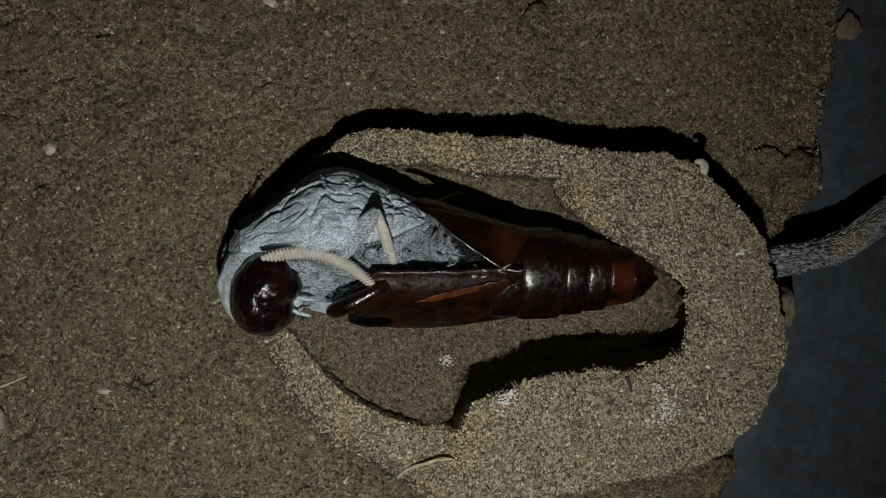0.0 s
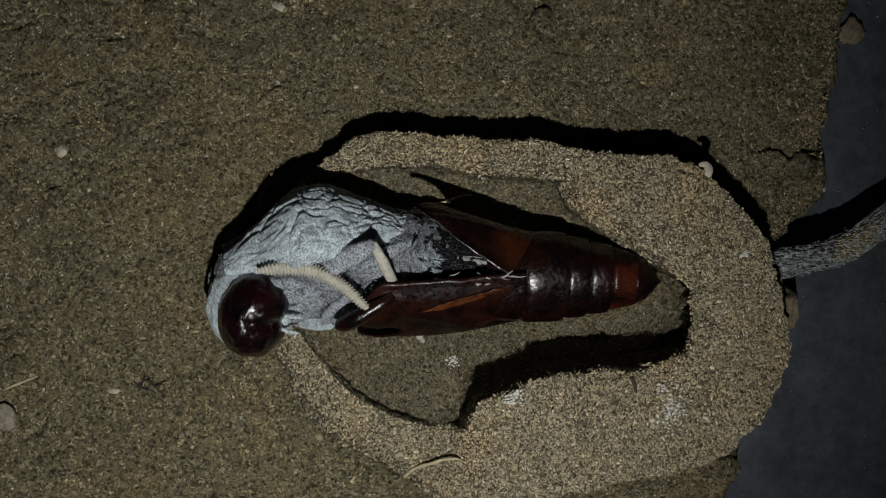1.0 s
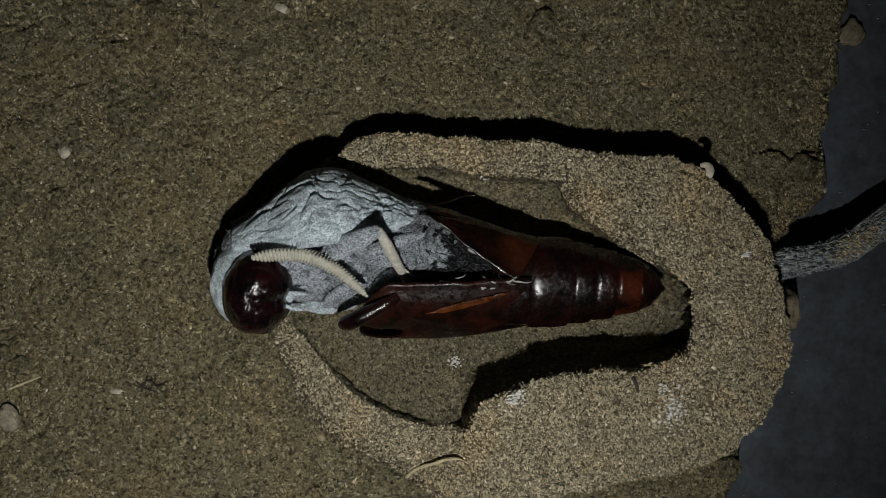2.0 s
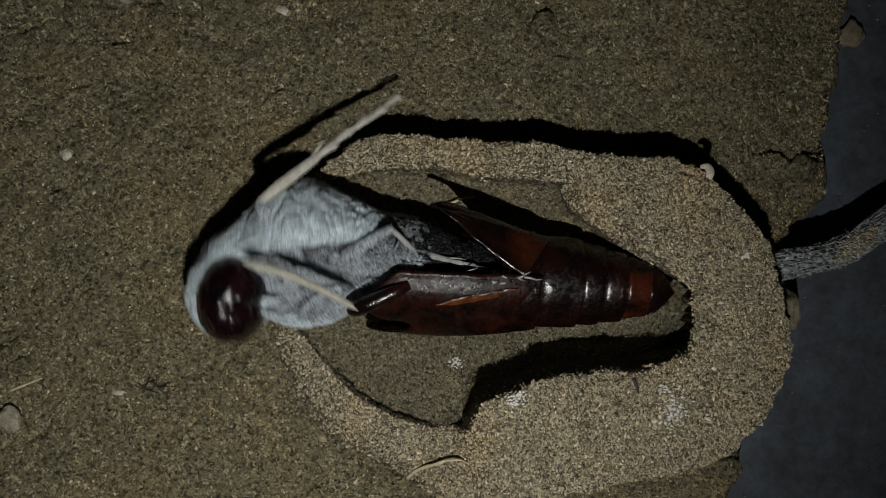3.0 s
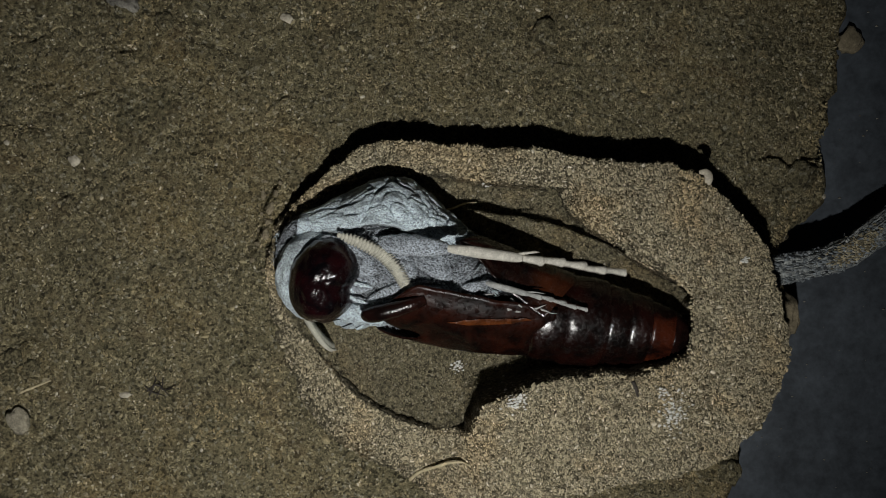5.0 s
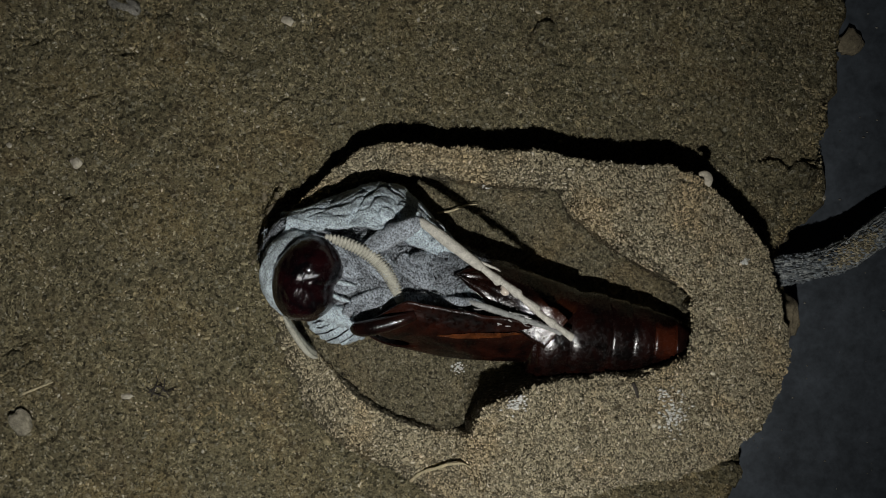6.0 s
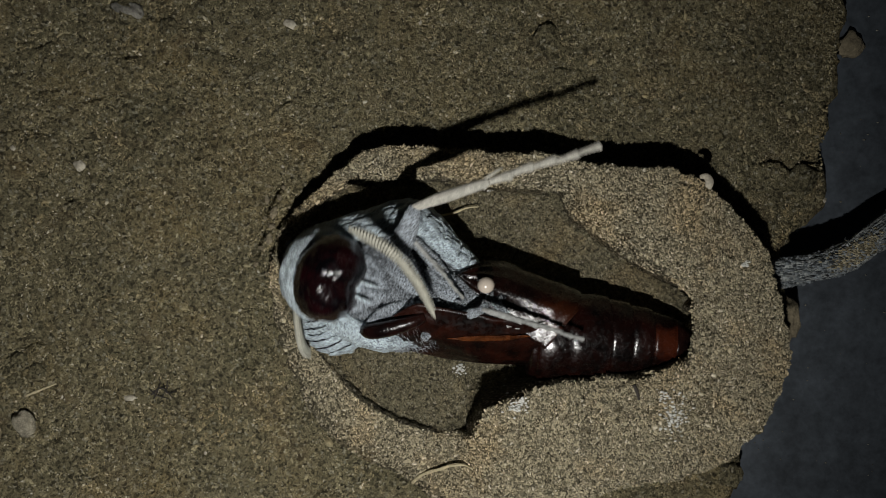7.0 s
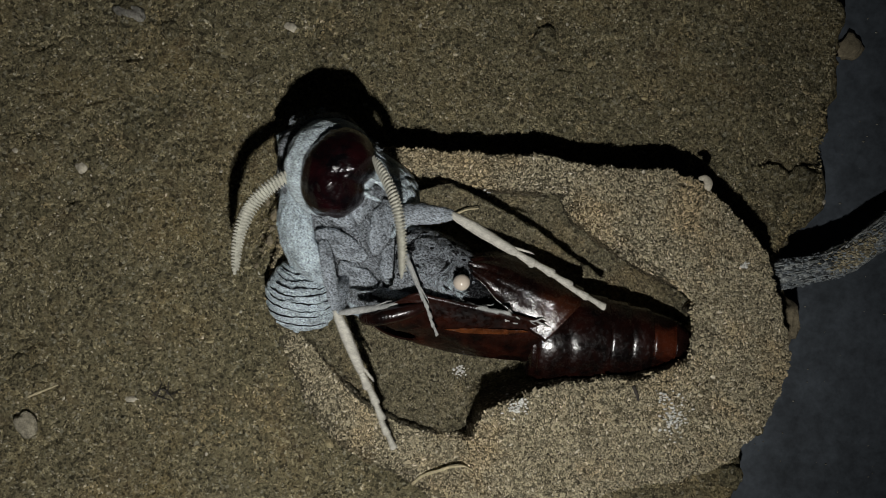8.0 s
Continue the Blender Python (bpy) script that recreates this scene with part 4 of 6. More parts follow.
for x, y, r, n in [(64.3, 32.2, 2.2, 41), (15.4, 31.4, 2.2, 42), (-47.0, 35.2, 2.3, 43), (-40.5, 32.8, 1.4, 44), (-62.5, -16.5, 1.5, 45), (-59.8, -18.0, 1.3, 46),
                   (-63.5, -19.5, 1.2, 47), (17.3, 25.8, 1.2, 48), (53.5, 10.2, 2.6, 49), (-61.2, -26.0, 1.7, 50), (-65, 4.5, 1.0, 51), (42.6, -33.4, 1.9, 52), (46.6, -26.6, 0.9, 53)]:
    stone("clod", x, y, (r, r * 0.85, r * 0.4), SOIL if n != 41 else CLOD, "olive-brown crumbly clod of soil", "clod", seed=n, turn=n * 23, sink=0.3, group="clods on the soil", z=-8.4 if n == 41 else None)
stone("clod", 52.0, -10.4, (1.3, 3.6, 4.6), CLOD, "brown oblong clod beside the cell", "clod", z=-6.5, seed=61, turn=4)
stone("flake", -24.9, 5.4, (0.5, 1.0, 0.25), CLOD, "pale grey flake standing at the broken rim", "flake", seed=62, turn=-25)
stone("flake", -25.6, 1.6, (0.5, 0.8, 0.35), CLOD, "dark crumb at the broken rim", "flake", seed=63)
stone("flake", -26.2, 7.4, (0.4, 0.7, 0.35), CLOD, "dark crumb at the broken rim", "flake", seed=64)
for n, (x, y, r) in enumerate([(-25.2, 3.4, 0.55), (-26.6, 4.6, 0.4), (-24.2, 7.6, 0.5), (-26.9, 0.2, 0.5), (-25.0, -0.6, 0.45), (-27.2, 2.2, 0.3), (-23.6, 9.2, 0.4), (-25.9, 9.4, 0.35), (-27.6, -2.2, 0.4), (-26.0, -3.6, 0.3)]):
    stone("crumb", x, y, (r, r * 0.75, r * 0.8), CLOD, "dark broken crumb at the rim of the cell", "crumb", seed=90 + n, turn=n * 51, sink=0.1, group="crumbs at the broken rim")
stone("flake", 57.4, 7.4, (0.5, 0.4, 0.35), PEBBLE, "grey crumb at the margin of the soil", "flake", seed=65, z=-3.2)
def mould_patch(x, y, a, b, count, seed, inside=False):
    """A whitish film of tiny chalky flakes stuck on the grains."""
    rng = np.random.RandomState(seed)
    bm = bmesh.new()
    for _ in range(count):
        u, v = x + rng.normal(0, a * 0.5), y + rng.normal(0, b * 0.5)
        r = rng.uniform(0.08, 0.26)
        z = float(hollow_level(np.array([[u]]), np.array([[v]]))[0][0, 0]) if inside else surface(u, v)
        ball(bm, (u, v, z + 0.2), (r, r * rng.uniform(0.4, 0.9), r * 0.5), 6, 4, lambda d: 1 + 0.4 * noise.noise(d * 2 + Vector((u, v, 0))))
    tagged(part("mould_patch", bm, MOULD), "whitish chalky film of mould on the grains", "mould", "patches of mould on the cell")


for x, y, a, b, count, n in [(10.0, -20.9, 1.5, 1.2, 70, 72), (30.9, -22.2, 1.9, 2.6, 120, 73), (29.6, -19.6, 0.9, 0.9, 26, 77), (6.0, 8.2, 1.3, 0.6, 30, 74), (40.6, -2.0, 0.7, 0.5, 14, 75), (2.6, -17.9, 1.2, 0.9, 40, 71)]:
    mould_patch(x, y, a, b, count, n, n == 71)


def curl():
    """A curled white husk on the corner of the cell."""
    bm = bmesh.new()
    tube(bm, smooth_line([(-0.6, 0.7, 0, 0.25, 0.2), (0.2, 0.7, 0.2, 0.5, 0.3), (0.65, 0.1, 0.25, 0.6, 0.35), (0.6, -0.7, 0.1, 0.5, 0.3), (0.4, -1.3, 0, 0.2, 0.15)], 6), 10)
    ob = part("husk", bm, PEBBLE)
    ob.matrix_basis = place(35.6, 9.2, surface(35.2, 8.6) - 0.15)
    tagged(ob, "curled white husk on the rim of the mud cell", "husk")


curl()
strand("straw", [(-4.6, -34.6, 0), (-3.0, -33.0, 0.2), (0.0, -31.6, 1.0), (2.0, -31.0, 1.2), (4.2, -31.2, 0.2)], 0.26, STRAW, "thin dry pale straw lying on the cell's low rim", "straw")
strand("straw", [(-0.6, 4.9, 0.9), (1.6, 5.3, 1.2), (3.4, 6.0, 1.5), (5.2, 6.2, 1.5)], 0.16, STRAW, "short dry straw in the hollow", "straw", on=-0.3)
strand("straw", [(-61.5, -21.6, 0), (-59.5, -20.8, 0.15), (-57, -19.8, 0.1)], 0.2, STRAW, "short dry straw on the soil", "straw")
strand("twig", [(25.6, -18.2, 0.1), (26.0, -19.2, 0.2), (26.3, -20.2, 0.0)], 0.25, BARK, "short dark twig on the crust", "twig")
strand("fibre", [(-41.5, -20, 0.1), (-40.4, -21.2, 0.4), (-39, -20.6, 0.2)], 0.09, BARK, "dark tangled fibre on the soil", "fibre")
strand("fibre", [(-43.2, -20.6, 0.1), (-42.0, -21.4, 0.5), (-40.4, -22.0, 0.2)], 0.1, BARK, "dark tangled fibre on the soil", "fibre")
strand("fibre", [(-42.6, -22.0, 0.1), (-41.8, -20.6, 0.6), (-41.9, -19.2, 0.2)], 0.1, BARK, "dark tangled fibre on the soil", "fibre")
strand("fibre", [(-42.9, -21.4, 0.2), (-41.4, -20.4, 0.4), (-39.8, -21.9, 0.2)], 0.11, BARK, "dark tangled fibre on the soil", "fibre")
strand("fibre", [(-40.6, -19.4, 0.1), (-40.9, -21.0, 0.5), (-41.6, -22.2, 0.1)], 0.08, BARK, "dark tangled fibre on the soil", "fibre")


def root():
    """The grey fibrous root that runs from the cell over the tray."""
    thing = empty("root")
    tagged(thing, "grey fibrous dead root, soil still caked on it, beside the cell", "root")
    line = smooth_line([(44.5, -4.6, 0.8, 1.9, 1.6), (48, -3.7, 1.4, 1.95, 1.6), (53, -2.8, 1.6, 1.8, 1.5), (58, -1.4, 1.5, 1.9, 1.5), (63, 1.6, 0.6, 2.0, 1.6),
                        (70, 6, -1.8, 1.9, 1.5), (82, 12, -5.5, 1.6, 1.4), (98, 17, -7.6, 1.2, 1.1), (112, 19, -8.2, 0.6, 0.6)], 14)
    bm = bmesh.new()
    tube(bm, line, 28, shape=lambda i, a: 1 + 0.1 * math.sin(5 * a + i * 0.12) + 0.09 * math.sin(9 * a - i * 0.2) + 0.12 * noise.noise(Vector((i * 0.2, a * 2, 0))))
    part("bark", bm, ROOT, thing)
    rng = np.random.RandomState(23)
    for k in range(26):
        bm = bmesh.new()
        i = int(rng.uniform(0, 62))
        a, turn = rng.uniform(0.2, 2.9), rng.uniform(-0.5, 0.5)
        rows = []
        for j in range(8):
            x, y, z, w, h = line[min(i + j * 2, len(line) - 1)]
            f = a + turn * j / 7
            rows.append((x - 0.4 * math.cos(f), y + w * 1.04 * math.cos(f), z + h * 1.06 * math.sin(f), 0.13 * (1 - 0.1 * j), 0.12))
        tube(bm, rows, 6)
        part("fibre", bm, FIBRE, thing, "pale peeling fibre")
    rng = np.random.RandomState(29)

    def crust_on(name, index, angle, size, mat, label):
        """Angular flakes stuck on the bark at the given places along and round it."""
        n = len(index)
        at = line[np.clip(index.astype(int), 4, 86)]
        rise = rng.uniform(0.98, 1.16, n)
        mid = np.stack([at[:, 0] + rng.uniform(-0.5, 0.5, n), at[:, 1] + at[:, 3] * np.cos(angle) * rise, at[:, 2] + at[:, 4] * np.sin(angle) * rise], -1)
        out = np.stack([rng.normal(0, 0.4, n), np.cos(angle) + rng.normal(0, 0.3, n), np.sin(angle)], -1)
        side = np.cross(out, (1.0, 0.0, 0.0))
        turn = np.arange(5) * 2 * math.pi / 5
        c, d = np.cos(turn)[None] * rng.uniform(0.8, 1.9, (n, 1)), np.sin(turn)[None] * rng.uniform(0.5, 1.0, (n, 1))
        ring = mid[:, None] + size[:, None, None] * (c[..., None] * np.array((1.0, 0.0, 0.0)) + d[..., None] * side[:, None]) * rng.uniform(0.7, 1.2, (n, 5, 1))
        tip = (mid + out * size[:, None] * rng.uniform(0.5, 1.1, (n, 1)))[:, None]
        tri = np.array([(i, (i + 1) % 5, 5) for i in range(5)])
        ob = mesh_part(name, np.concatenate([ring, tip], 1).reshape(-1, 3), (tri[None] + 6 * np.arange(n)[:, None, None]).reshape(-1, 3), mat, thing, label, False)
        tagged(ob, kind="stuff")
    crust_on("flaking_bark", rng.uniform(0, 86, 3600), rng.uniform(-0.4, 3.5, 3600), 0.07 + 0.3 * rng.uniform(0, 1, 3600) ** 2.5, FLAKE, "grey and black flaking bark")
    crust_on("caked_soil", rng.normal(47, 4.5, 1100), rng.normal(1.5, 0.42, 1100), 0.07 + 0.26 * rng.uniform(0, 1, 1100) ** 2, GRIT_CELL, "tan soil caked on the root")


root()


def milky_drop():
    bm = bmesh.new()
    ball(bm, (0, 0, 0), (1.1, 1.1, 1.0), 32, 20)
    return tagged(part("liquid_drop", bm, DROP), "round milky drop of liquid on the downy abdomen", "drop")


drop = milky_drop()


def tray_dust():
    """Specks of dust on the tray."""
    rng = np.random.RandomState(37)
    bm = bmesh.new()
    for _ in range(140):
        x, y, r = rng.uniform(44, 80), rng.uniform(-45, 40), rng.uniform(0.05, 0.16)
        ball(bm, (x, y, -9 + r * 0.5), (r * rng.uniform(0.7, 2.0), r, r * 0.7), 6, 4)
    tagged(part("dust", bm, GREYSTONE), "pale specks of dust on the tray", "dust", kind="stuff")


tray_dust()
stone("stone", -46.6, 35.4, (2.4, 1.3, 0.8), GREYSTONE, "grey flat stone sunk in the soil", "stone", seed=121, turn=-10, sink=0.1)
stone("stone", -61.4, -25.6, (1.4, 2.0, 0.6), CHALK, "pale brown flat crumb of earth on the soil", "stone", seed=122, turn=25, sink=-0.45)


def motions():
    walk(moth, [
        (0, place(-7.27, -1.79, 4.90, 46.0, 2.0, 9.0)),
        (0.3, place(-8.34, -1.37, 4.90, 46.0, 2.0, 9.0)),
        (0.5, place(-9.21, -0.37, 4.90, 46.0, 2.0, 8.0)),
        (0.6, place(-9.34, -0.34, 4.90, 46.0, 2.0, 8.0)),
        (0.9, place(-10.37, -2.21, 4.80, 44.0, 2.0, 12.0)),
        (1, place(-10.56, -3.35, 4.80, 44.0, 2.0, 14.0)),
        (1.2, place(-10.35, -3.75, 4.80, 44.0, 2.0, 15.0)),
        (1.4, place(-9.12, -2.68, 4.90, 46.0, 2.0, 12.0)),
        (1.5, place(-8.71, -2.19, 4.90, 46.0, 2.0, 11.0)),
        (1.7, place(-9.57, -0.81, 4.80, 44.0, 2.0, 8.0)),
        (2.3, place(-9.98, -2.76, 4.80, 44.0, 2.0, 13.0)),
        (2.8, place(-10.49, -4.71, 4.80, 44.0, 2.0, 18.0)),
        (2.9, place(-12.11, -4.92, 4.80, 44.0, 2.0, 17.0)),
        (3, place(-13.40, -2.96, 4.44, 36.0, 2.0, 9.0)),
        (3.1, place(-13.70, -2.22, 3.92, 20.0, 2.0, 2.0)),
        (3.2, place(-12.37, -1.99, 4.43, 4.0, 3.0, -3.0)),
        (3.3, place(-9.52, 0.06, 4.42, 2.0, 3.0, -8.0)),
        (3.4, place(-6.21, -0.15, 4.42, 2.0, 3.0, -9.0)),
        (3.5, place(-5.81, -0.61, 4.42, 2.0, 3.0, -8.0)),
        (3.6, place(-6.20, -1.65, 4.43, 3.0, 3.0, -8.0)),
        (4, place(-6.00, -2.00, 4.43, 4.0, 3.0, -10.0)),
        (4.2, place(-4.92, -2.96, 4.44, 6.0, 3.0, -9.0)),
        (4.4, place(-3.85, -3.65, 4.81, 14.0, 3.0, -4.0)),
        (4.5, place(-4.16, -4.49, 5.02, 16.0, 3.0, -3.0)),
        (4.7, place(-2.63, -3.63, 5.10, 18.0, 3.0, -4.0)),
        (5.2, place(-3.60, -3.41, 5.10, 18.0, 3.0, -7.0)),
        (5.8, place(-4.55, -3.70, 5.10, 18.0, 3.0, -9.0)),
        (6, place(-5.43, -4.21, 5.02, 16.0, 3.0, -11.0)),
        (6.2, place(-2.94, -5.65, 5.28, 22.0, 3.0, -7.0)),
        (6.3, place(-2.37, -6.01, 6.00, 36.0, 3.0, -2.0)),
        (6.4, place(-1.02, -6.66, 6.75, 48.0, 3.0, 5.0)),
        (6.47, place(-1.36, -5.31, 6.38, 42.3, 3.0, 2.2)),
        (6.5, place(-1.44, -5.20, 6.36, 42.0, 3.0, 2.0)),
        (6.53, place(-1.58, -5.05, 6.33, 41.5, 3.0, 1.7)),
        (6.6, place(-3.14, -4.78, 5.47, 26.0, 3.0, -6.0)),
        (6.8, place(-4.13, -4.47, 5.10, 18.0, 3.0, -9.0)),
        (7, place(-2.45, -6.32, 6.17, 6.0, 5.0, -14.0)),
        (7.1, place(-4.82, -5.46, 4.99, -6.0, 16.0, -34.0)),
        (7.2, place(-5.52, -7.24, 4.08, -10.0, 22.0, -46.0)),
        (7.3, place(-4.53, -8.30, 4.24, -12.0, 24.0, -56.0)),
        (7.4, place(-10.82, -5.81, 3.68, -8.0, 24.0, -54.0)),
        (7.5, place(-11.78, -5.90, 3.30, -6.0, 26.0, -58.0)),
        (7.6, place(-10.83, -7.52, 3.30, -6.0, 26.0, -56.0)),
        (7.7, place(-13.62, -4.97, 3.32, -8.0, 26.0, -58.0)),
        (7.8, place(-14.32, -0.00, 4.35, -10.0, 26.0, -62.0)),
        (7.9, place(-12.58, 0.54, 4.35, -10.0, 26.0, -68.0)),
        (8, place(-11.27, 0.40, 4.35, -10.0, 26.0, -70.0)),
    ])
    walk(shell, [
        (0, place(11.17, -5.07, 4.60, 18.0, 1.8, 1.5)),
        (0.5, place(10.86, -4.74, 4.60, 18.0, 1.8, 1.1)),
        (1, place(10.91, -5.35, 4.60, 18.0, 1.7, 1.8)),
        (1.5, place(10.89, -6.05, 4.60, 18.0, 1.7, 2.5)),
        (1.7, place(11.11, -6.01, 4.60, 18.0, 1.8, 2.0)),
        (2.8, place(11.98, -5.86, 4.60, 18.0, 1.7, -1.2)),
        (3, place(12.60, -5.66, 4.60, 12.0, 1.7, -1.7)),
        (3.3, place(13.22, -5.74, 4.60, -8.0, 1.8, -2.4)),
        (3.5, place(13.50, -5.92, 4.60, -9.0, 1.8, -2.4)),
        (4, place(14.17, -5.59, 4.60, -8.0, 1.8, -3.2)),
        (4.2, place(14.85, -7.24, 4.60, 0.0, 1.8, -5.5)),
        (4.5, place(15.47, -8.14, 4.60, 10.0, 1.8, -8.0)),
        (4.7, place(15.70, -8.88, 4.60, 12.0, 1.8, -7.4)),
        (5.8, place(16.30, -12.60, 4.40, 12.0, 3.3, -1.5)),
        (7, place(16.20, -12.60, 4.40, 12.0, 3.3, -0.4)),
        (8, place(16.15, -12.45, 4.40, 12.0, 3.3, -0.4)),
    ])
    walk(cases[0], [
        (0, place(0.00, 0.80, 0.00, 0.0, 0.0, 0.0)),
        (0.6, place(0.00, 0.80, 0.00, 0.0, 0.0, 0.0)),
        (1, place(0.00, 0.70, 0.00, 2.0, 0.0, 3.0)),
        (1.5, place(-0.40, 0.60, 0.00, 3.0, 0.0, 4.0)),
        (1.7, place(-0.20, 0.60, 0.00, 2.0, 0.0, 3.0)),
        (2.8, place(0.00, 0.00, 0.00, 0.0, 0.0, 0.0)),
        (4.2, place(0.00, 0.00, 0.00, 0.0, 0.0, 0.0)),
        (4.7, place(-0.80, 0.50, 0.00, 2.0, 0.0, -2.0)),
        (5.8, place(-3.60, 2.80, 0.00, 13.0, 0.0, -9.0)),
        (6.3, place(-3.20, 2.80, 0.00, 13.0, 0.0, -9.0)),
        (6.9, place(-2.40, 2.60, 0.00, 12.0, 0.0, -9.0)),
        (7.2, place(-2.40, 3.00, 0.00, 12.0, 0.0, -12.0)),
        (8, place(-2.60, 3.20, 0.00, 12.0, 0.0, -13.0)),
    ])
    walk(cases[1], [
        (0, place(0.20, 0.30, 0.00, 2.0, 5.0, -9.0)),
        (2.8, place(0.20, 0.30, 0.00, 2.0, 5.0, -9.0)),
        (3.3, place(0.20, 0.00, 0.00, 6.0, 0.0, -5.0)),
        (4.2, place(0.20, 0.00, 0.00, 6.0, 0.0, -5.0)),
        (4.7, place(0.20, 0.40, 0.20, 8.0, -2.0, -5.0)),
        (5.8, place(1.00, 1.00, 0.80, 32.0, -14.0, -8.0)),
        (6.9, place(1.00, 1.00, 0.80, 32.0, -14.0, -8.0)),
        (7.2, place(1.20, 1.60, 0.80, 31.0, -15.0, -11.0)),
        (8, place(1.20, 1.80, 0.80, 31.0, -15.0, -12.0)),
    ])
    walk(head, [
        (0, place(-15.00, 0.00, 4.00, -28.2, -20.4, -18.2)),
        (0.3, place(-15.00, 0.00, 4.00, -28.8, -18.8, -16.3)),
        (0.5, place(-15.00, 0.00, 4.00, -29.5, -17.0, -14.3)),
        (0.6, place(-15.00, 0.00, 4.00, -29.5, -17.0, -14.3)),
        (0.9, place(-15.00, 0.00, 4.00, -26.5, -19.1, -18.1)),
        (1, place(-15.00, 0.00, 4.00, -25.9, -20.4, -19.7)),
        (1.2, place(-15.00, 0.00, 4.00, -25.6, -21.0, -20.5)),
        (1.4, place(-15.00, 0.00, 4.00, -28.5, -19.7, -17.4)),
        (1.5, place(-15.00, 0.00, 4.00, -28.7, -19.0, -16.6)),
        (1.7, place(-15.00, 0.00, 4.00, -27.6, -16.1, -14.5)),
        (2.3, place(-15.00, 0.00, 4.00, -26.8, -18.3, -17.1)),
        (2.8, place(-15.00, 0.00, 4.00, -25.8, -20.6, -20.0)),
        (2.9, place(-15.00, 0.00, 4.00, -26.2, -19.7, -18.9)),
        (3, place(-15.00, 0.00, 4.00, -23.2, -12.0, -13.6)),
        (3.1, place(-15.00, 0.00, 4.00, -11.4, -5.3, -8.7)),
        (3.2, place(-15.00, 0.00, 4.00, 0.2, -3.3, -3.8)),
        (3.3, place(-15.00, 0.00, 4.00, -2.1, -2.9, 2.1)),
        (3.4, place(-15.00, 0.00, 4.00, -2.1, -2.9, 2.9)),
        (3.5, place(-15.00, 0.00, 4.00, -2.1, -2.9, 1.7)),
        (3.6, place(-15.00, 0.00, 4.00, -3.1, -2.9, 1.5)),
        (4, place(-15.00, 0.00, 4.00, -4.1, -2.8, 2.7)),
        (4.2, place(-15.00, 0.00, 4.00, -6.1, -2.9, 1.3)),
        (4.4, place(-13.53, -0.80, 4.00, -10.6, -5.4, -9.7)),
        (4.5, place(-12.80, -1.20, 4.00, -10.8, -6.9, -13.7)),
        (4.7, place(-12.80, -1.20, 4.00, -12.6, -7.1, -12.5)),
        (5.2, place(-12.80, -1.20, 4.00, -12.4, -6.2, -9.6)),
        (5.8, place(-12.80, -1.20, 4.00, -11.9, -5.6, -7.7)),
        (6, place(-12.80, -1.20, 4.00, -9.8, -4.8, -5.9)),
        (6.2, place(-12.80, -1.20, 4.00, -15.2, -6.8, -9.1)),
        (6.3, place(-12.80, -1.20, 4.00, -25.0, -9.4, -8.0)),
        (6.4, place(-12.80, -1.20, 4.00, -32.7, -13.1, -8.0)),
        (6.47, place(-12.80, -1.20, 4.00, -28.9, -11.3, -8.2)),
        (6.5, place(-12.80, -1.20, 4.00, -29.3, -11.5, -8.6)),
        (6.53, place(-12.80, -1.20, 4.00, -29.5, -11.6, -8.9)),
        (6.6, place(-12.80, -1.20, 4.00, -16.5, -6.2, -5.9)),
        (6.8, place(-12.80, -1.20, 4.00, -13.4, -5.6, -7.7)),
        (7, place(-13.50, 0.00, 4.50, -5.5, -5.6, -5.5)),
        (7.1, place(-13.75, 0.00, 5.25, 2.7, -13.9, 10.9)),
        (7.2, place(-14.00, 0.00, 6.00, 1.4, -18.0, 19.9)),
        (7.3, place(-14.00, 0.00, 6.00, -1.1, -19.9, 30.4)),
        (7.4, place(-14.00, 0.00, 6.00, -2.8, -17.3, 30.1)),
        (7.5, place(-14.00, 0.00, 6.00, -6.3, -16.6, 35.4)),
        (7.6, place(-14.00, 0.00, 6.00, -4.7, -16.9, 33.4)),
        (7.7, place(-14.00, 0.00, 6.00, -3.0, -17.8, 34.9)),
        (7.8, place(-14.00, 0.00, 6.00, -2.4, -18.4, 38.5)),
        (7.9, place(-14.00, 0.00, 6.00, -4.3, -17.3, 44.6)),
        (8, place(-14.00, 0.00, 6.00, -4.3, -16.9, 46.7)),
    ])
